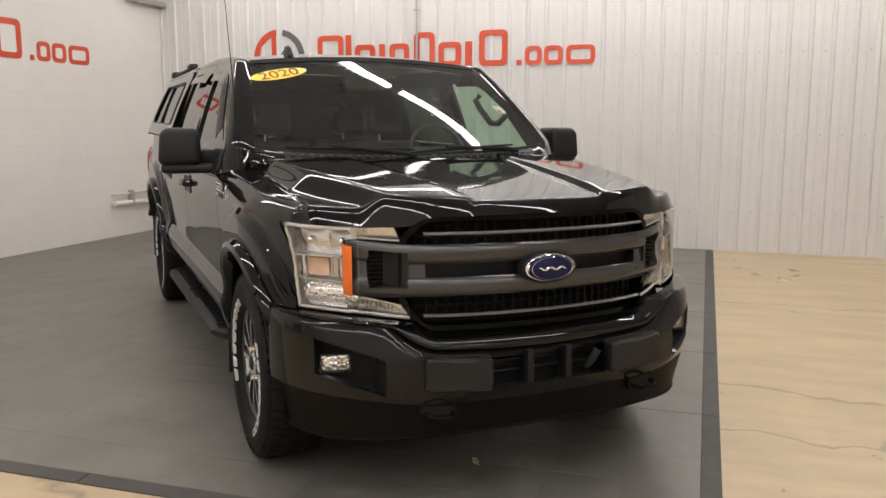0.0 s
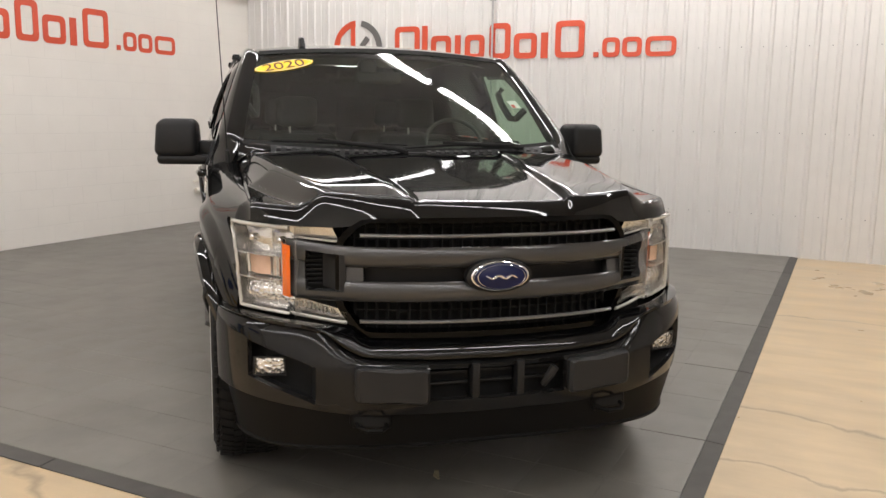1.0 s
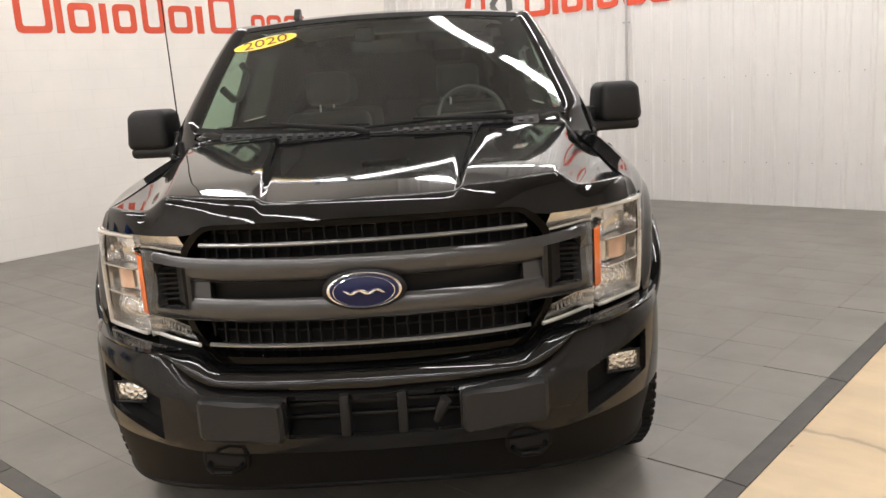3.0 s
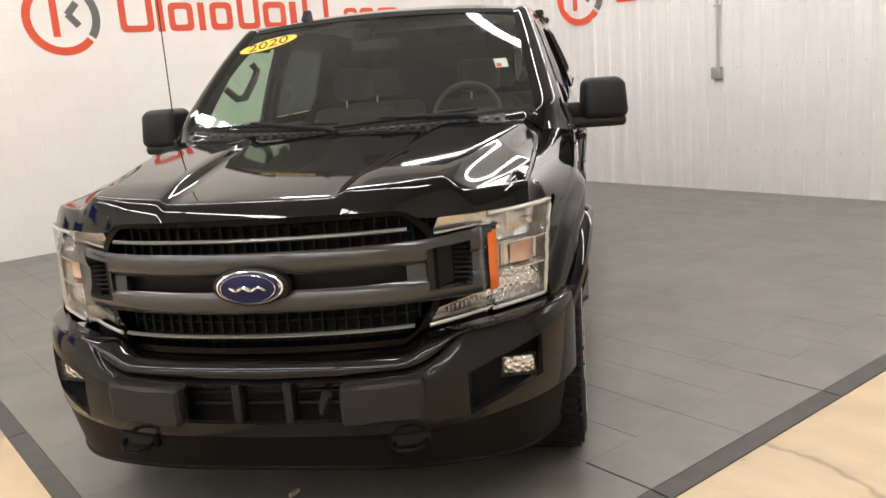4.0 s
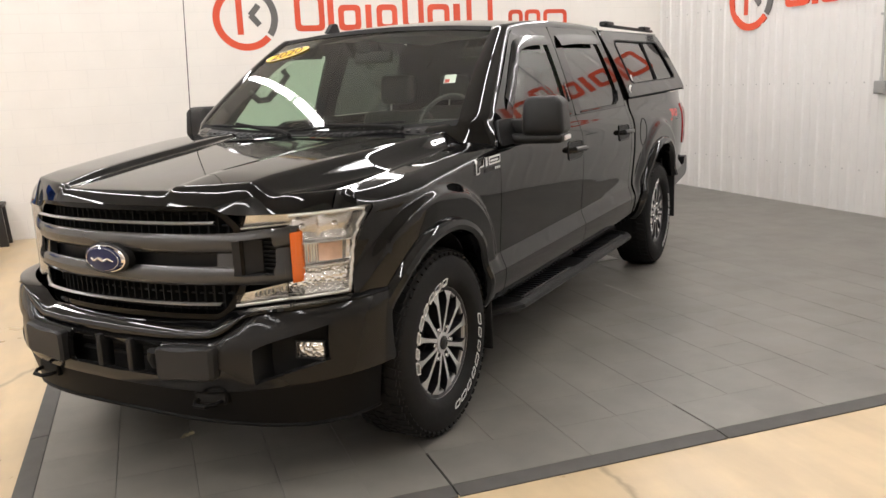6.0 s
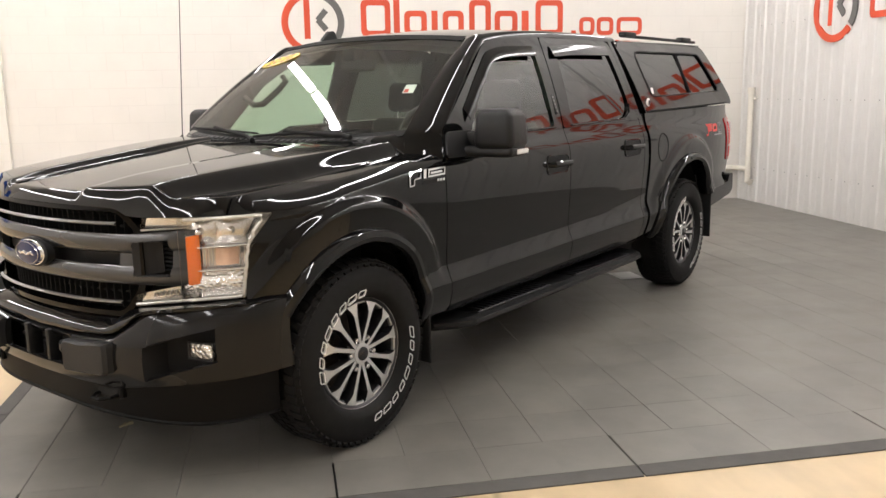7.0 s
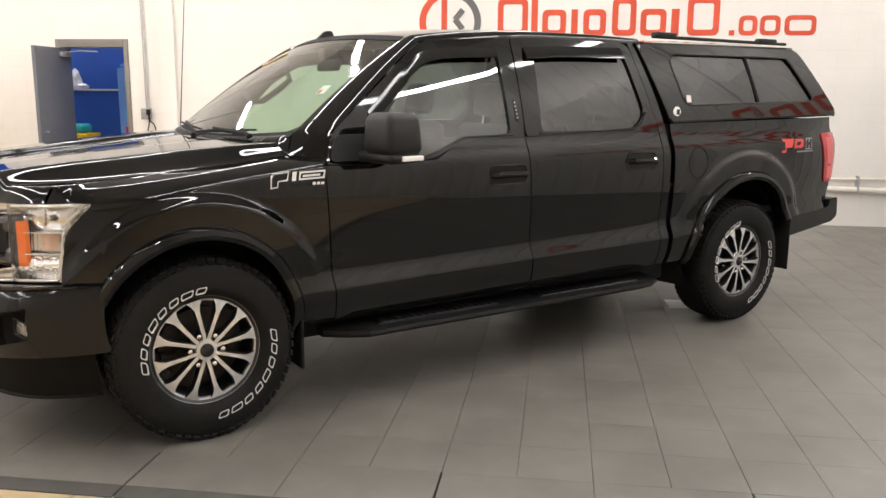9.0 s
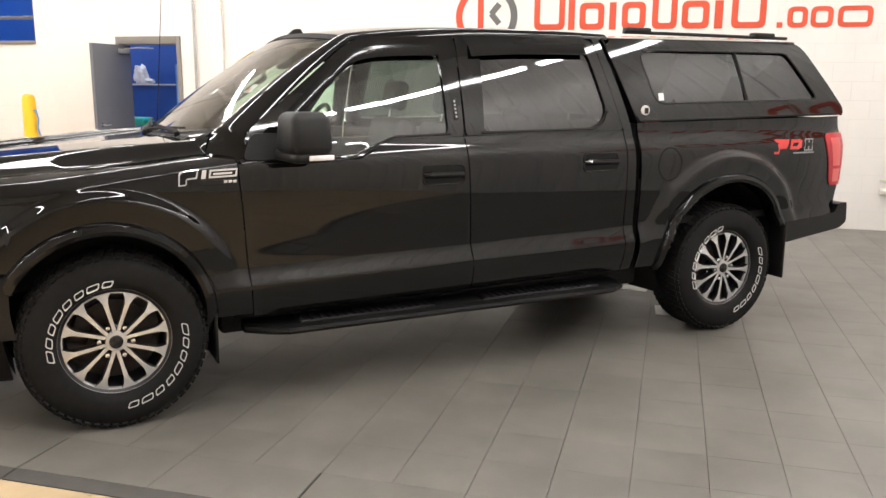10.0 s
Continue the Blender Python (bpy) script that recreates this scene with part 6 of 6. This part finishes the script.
# ---- doorway with its open leaf ----
door = tagged(thing("door_1", "grey steel door standing open in a taupe frame", "door", ROOM @ pose(0, 0, -0.012)), kind="structure")
for u0, u1, z0, z1 in ((DOOR_L - 0.06, DOOR_L - 0.001, 0, DOOR_T + 0.105), (DOOR_R + 0.001, DOOR_R + 0.06, 0, DOOR_T + 0.105), (DOOR_L, DOOR_R, DOOR_T + 0.002, DOOR_T + 0.105)):
    part("door_frame", box(u0, u1, BLOCK_V - 0.025, BLOCK_V + 0.199, z0, z1, 0.004), FRAME_GREY, door)
leaf = part("door_leaf", box(0, 0.87, -0.045, 0, 0.01, 2.07, 0.003), DOOR_GREY, door, m=pose(DOOR_L + 0.06, BLOCK_V + 0.13, 0, 0, 0, -86))
part("lever", tube([(0.78, 0.0, 1.02), (0.78, 0.05, 1.02), (0.66, 0.055, 1.02)], 0.010, 8), CHROME, leaf)
part("lever_plate", lathe([(0.028, 0.0), (0.028, 0.008), (0.0, 0.009)], 18, "y"), CHROME, leaf, m=pose(0.78, 0.0, 1.02))
part("closer_body", box(0.08, 0.30, 0.0, 0.05, 1.96, 2.02, 0.008), BOX_GREY, leaf)
part("closer_arm", tube([(0.20, 0.04, 2.02), (0.30, 0.30, 2.03), (0.12, 0.42, 2.03)], 0.009, 6), GALV, leaf)

win = tagged(thing("window_1", "high window opening with a dark blue sill in the block wall", "window", ROOM @ pose(0, 0, 0)), kind="structure")
part("window_sill", box(WIN_L, WIN_R, BLOCK_V - 0.03, BLOCK_V + 0.199, WIN_B - 0.05, WIN_B - 0.001, 0.006), FRAME_GREY, win)
part("window_frame", box(WIN_R - 0.03, WIN_R - 0.001, BLOCK_V + 0.02, BLOCK_V + 0.19, WIN_B, WIN_T, 0.004), DOOR_GREY, win)
part("window_bar", box(WIN_L, WIN_R - 0.032, BLOCK_V + 0.06, BLOCK_V + 0.12, WIN_B + 0.30, WIN_B + 0.345, 0.004), DOOR_GREY, win)

# ---- the blue room behind ----
V2 = BLOCK_V + 2.10
structure("wall_blue_back", box(-9.0, -2.4, V2, V2 + 0.1, -0.012, CEIL), BLUE_WALL, "deep blue painted wall of the room behind", "wall")
structure("wall_blue_end", box(-2.5, -2.4, BLOCK_V + 0.201, V2 - 0.001, -0.012, CEIL), BLUE_WALL, "deep blue painted end wall", "wall")
structure("wall_blue_far", box(-9.1, -9.0, BLOCK_V + 0.201, V2 - 0.001, -0.012, CEIL), BLUE_WALL, "deep blue painted far wall", "wall")
structure("ceiling_blue_room", box(-9.1, -2.4, BLOCK_V + 0.201, V2 + 0.1, CEIL, CEIL + 0.1), CEILING_WHITE, "white ceiling of the room behind", "ceiling")
shelf = thing("wall_shelf", "dark shelf with a white front edge in the blue room", "shelf", ROOM @ pose(-5.6, V2 - 0.001, 0))
part("shelf_board", box(-1.6, 1.6, -0.45, -0.002, 1.507, 1.537), DOOR_GREY, shelf)
part("shelf_edge", box(-1.6, 1.6, -0.462, -0.451, 1.517, 1.541), PAPER, shelf)
part("shelf_side", box(1.57, 1.60, -0.45, -0.002, -0.012, 1.506), BLUE_WALL, shelf)
part("shelf_back", box(-1.6, 1.56, -0.40, -0.36, -0.012, 1.506), BLUE_WALL, shelf)
bag = thing("paper_bag", "crumpled white paper bag on the shelf", "paper bag", ROOM @ pose(-5.24, V2 - 0.36, 1.538))
bm = bmesh.new()
for cx, cz, rx, rz in ((-0.03, 0.135, 0.115, 0.155), (0.085, 0.035, 0.11, 0.055)):
    lump = bmesh.new()
    bmesh.ops.create_icosphere(lump, subdivisions=3, radius=1.0)
    for v in lump.verts:
        v.co *= 1 + 0.5 * noise.noise(v.co * 1.7 + Vector((cx * 40, 3.1, 0))) + 0.25 * noise.noise(v.co * 4.1)
        v.co = Vector((cx + rx * v.co.x, 0.09 * v.co.y, max(cz + rz * v.co.z, 0.0)))
    merge(bm, lump)
part("bag_body", bm, PAPER, bag, smooth=False)
tool = thing("cabinet_column", "light blue metal column with a red and amber lamp plate", "machine column", ROOM @ pose(-3.775, BLOCK_V + 0.93, -0.012))
part("column_body", box(-0.22, 0.22, -0.20, 0.20, 0, 1.835, 0.02), BLUE_LIGHT, tool)
part("column_cap", box(-0.19, 0.19, -0.17, 0.17, 1.836, 1.90, 0.03, 3), BLUE_LIGHT, tool)
part("lifting_eye", tube([(-0.10, 0, 1.89), (-0.09, 0, 1.95), (-0.03, 0, 1.985), (0.03, 0, 1.95), (0.04, 0, 1.89)], 0.016, 8), BLUE_LIGHT, tool)
part("lamp_plate", box(-0.125, 0.0, -0.214, -0.201, 0.92, 1.04, 0.004), AMBER, tool)
part("lamp_red", box(-0.12, -0.06, -0.222, -0.215, 0.93, 1.03, 0.004), RED_LENS, tool)
part("marker", box(0.07, 0.13, -0.210, -0.201, 1.30, 1.33, 0.003), RED_LENS, tool)
part("side_channel", box(-0.26, -0.221, -0.10, 0.0, 0, 1.50, 0.004), BLUE_LIGHT, tool)
crate = thing("yellow_crate", "yellow plastic crate with a teal item on it", "crate", ROOM @ pose(-4.80, BLOCK_V + 1.0, -0.012))
part("crate_body", box(-0.25, 0.24, -0.2, 0.2, 0, 0.925, 0.02), YELLOW, crate)
teal = thing("teal_bundle", "teal plastic bundle on a yellow crate", "bundle", ROOM @ pose(-4.87, BLOCK_V + 1.0, 0.914))
part("bundle_body", box(-0.24, 0.22, -0.15, 0.15, 0, 0.13, 0.05, 3), TEAL, teal)

# ---- scraps on the floor ----
for k, (u, v, a, b, turn) in enumerate(((3.07, 2.11, 0.20, 0.25, 3), (2.80, 2.72, 0.20, 0.16, -8))):
    tagged(part("paper_sheet", box(-a / 2, a / 2, -b / 2, b / 2, 0.0005, 0.003), SHEET_PAPER, None, smooth=False, m=ROOM @ pose(u, v, 0.0, 0, 0, turn)), "loose white paper sheet on the grey mat under the truck", "paper")
bm = bmesh.new()
for k in range(5):
    box(-0.03 + 0.012 * k, -0.012 + 0.012 * k, -0.012 + 0.006 * (k % 2), 0.006 * (k % 3), 0.001, 0.006 + 0.002 * k, 0.001, 1, bm=bm)
tagged(part("floor_scrap", bm, DRY_LEAF, None, smooth=False, m=ROOM @ pose(-0.455, -0.26, 0, 0, 0, 30)), "small dry scrap of debris on the mat", "debris")

# ---- mat tiles and ramps, the nearest as pieces ----
def tile_mesh():
    bm = bmesh.new()
    h, k, c = PITCH / 2 - 0.0007, PITCH / 2 - 0.0002, 0.0008
    low = [bm.verts.new((x * h, y * k, -0.0065)) for x, y in ((-1, -1), (1, -1), (1, 1), (-1, 1))]
    mid = [bm.verts.new((x * h, y * k, -0.0025)) for x, y in ((-1, -1), (1, -1), (1, 1), (-1, 1))]
    top = [bm.verts.new((x * (h - c), y * (k - 0.0003), 0)) for x, y in ((-1, -1), (1, -1), (1, 1), (-1, 1))]
    for a, b in ((low, mid), (mid, top)):
        for e in range(4):
            bm.faces.new((a[e], a[(e + 1) % 4], b[(e + 1) % 4], b[e]))
    bm.faces.new(top)
    me = bpy.data.meshes.new("tile")
    bm.to_mesh(me)
    bm.free()
    me.materials.append(TILE)
    return me


rng = random.Random(7)
tile_me = tile_mesh()
far = bmesh.new()
nu, nv = int((RIB_U - U_FIRST) / PITCH), int((BLOCK_V - V_FIRST) / PITCH)
for i in range(nu + 1):
    for j in range(nv + 1):
        u, v = U_FIRST + (i + 0.5) * PITCH, V_FIRST + (j + 0.5) * PITCH
        su = min(1.0, (RIB_U - 0.004 - (u - PITCH / 2)) / PITCH)
        sv = min(1.0, (BLOCK_V - 0.004 - (v - PITCH / 2)) / PITCH)
        if su < 0.1 or sv < 0.1:
            continue
        shift = (0.0040 if i % 4 == 1 else (-0.0040 if i % 4 == 0 else 0)) if j < 1 else 0
        m = pose(u + shift - PITCH * (1 - su) / 2, v - PITCH * (1 - sv) / 2, -rng.random() * 0.0004, 0, 0, rng.uniform(-0.12, 0.12)) @ Matrix.Diagonal((su, sv, 1, 1))
        if i < 17 and j < 17 and su == 1 and sv == 1:
            t = new("tile", tile_me)
            t.parent = mat_thing
            t.matrix_basis = m
        else:
            tmp = bmesh.new()
            tmp.from_mesh(tile_me)
            merge(far, tmp, m)
rest = part("tile_field", far, TILE, mat_thing, smooth=False)
tagged(rest, kind="stuff")
u0 = U_FIRST
while u0 < RIB_U - 0.05:
    u1 = min(u0 + 4 * PITCH - (0 if u0 > U_FIRST else 3 * PITCH), RIB_U - 0.01)
    part("edge_ramp", ramp(u0 + 0.003, u1 - 0.003, V_FIRST - MAT_V0 - 0.002, -0.001), MAT_EDGE, mat_thing, smooth=False, m=pose(0, MAT_V0, 0))
    u0 = u1
v0 = V_FIRST
while v0 < BLOCK_V - 0.05:
    v1 = min(v0 + 4 * PITCH, BLOCK_V - 0.01)
    part("edge_ramp", ramp(-v1 + 0.003, -v0 - 0.003, U_FIRST - MAT_U0 - 0.002, -0.001), MAT_EDGE, mat_thing, smooth=False, m=pose(MAT_U0, 0, 0, 0, 0, -90))
    v0 = v1
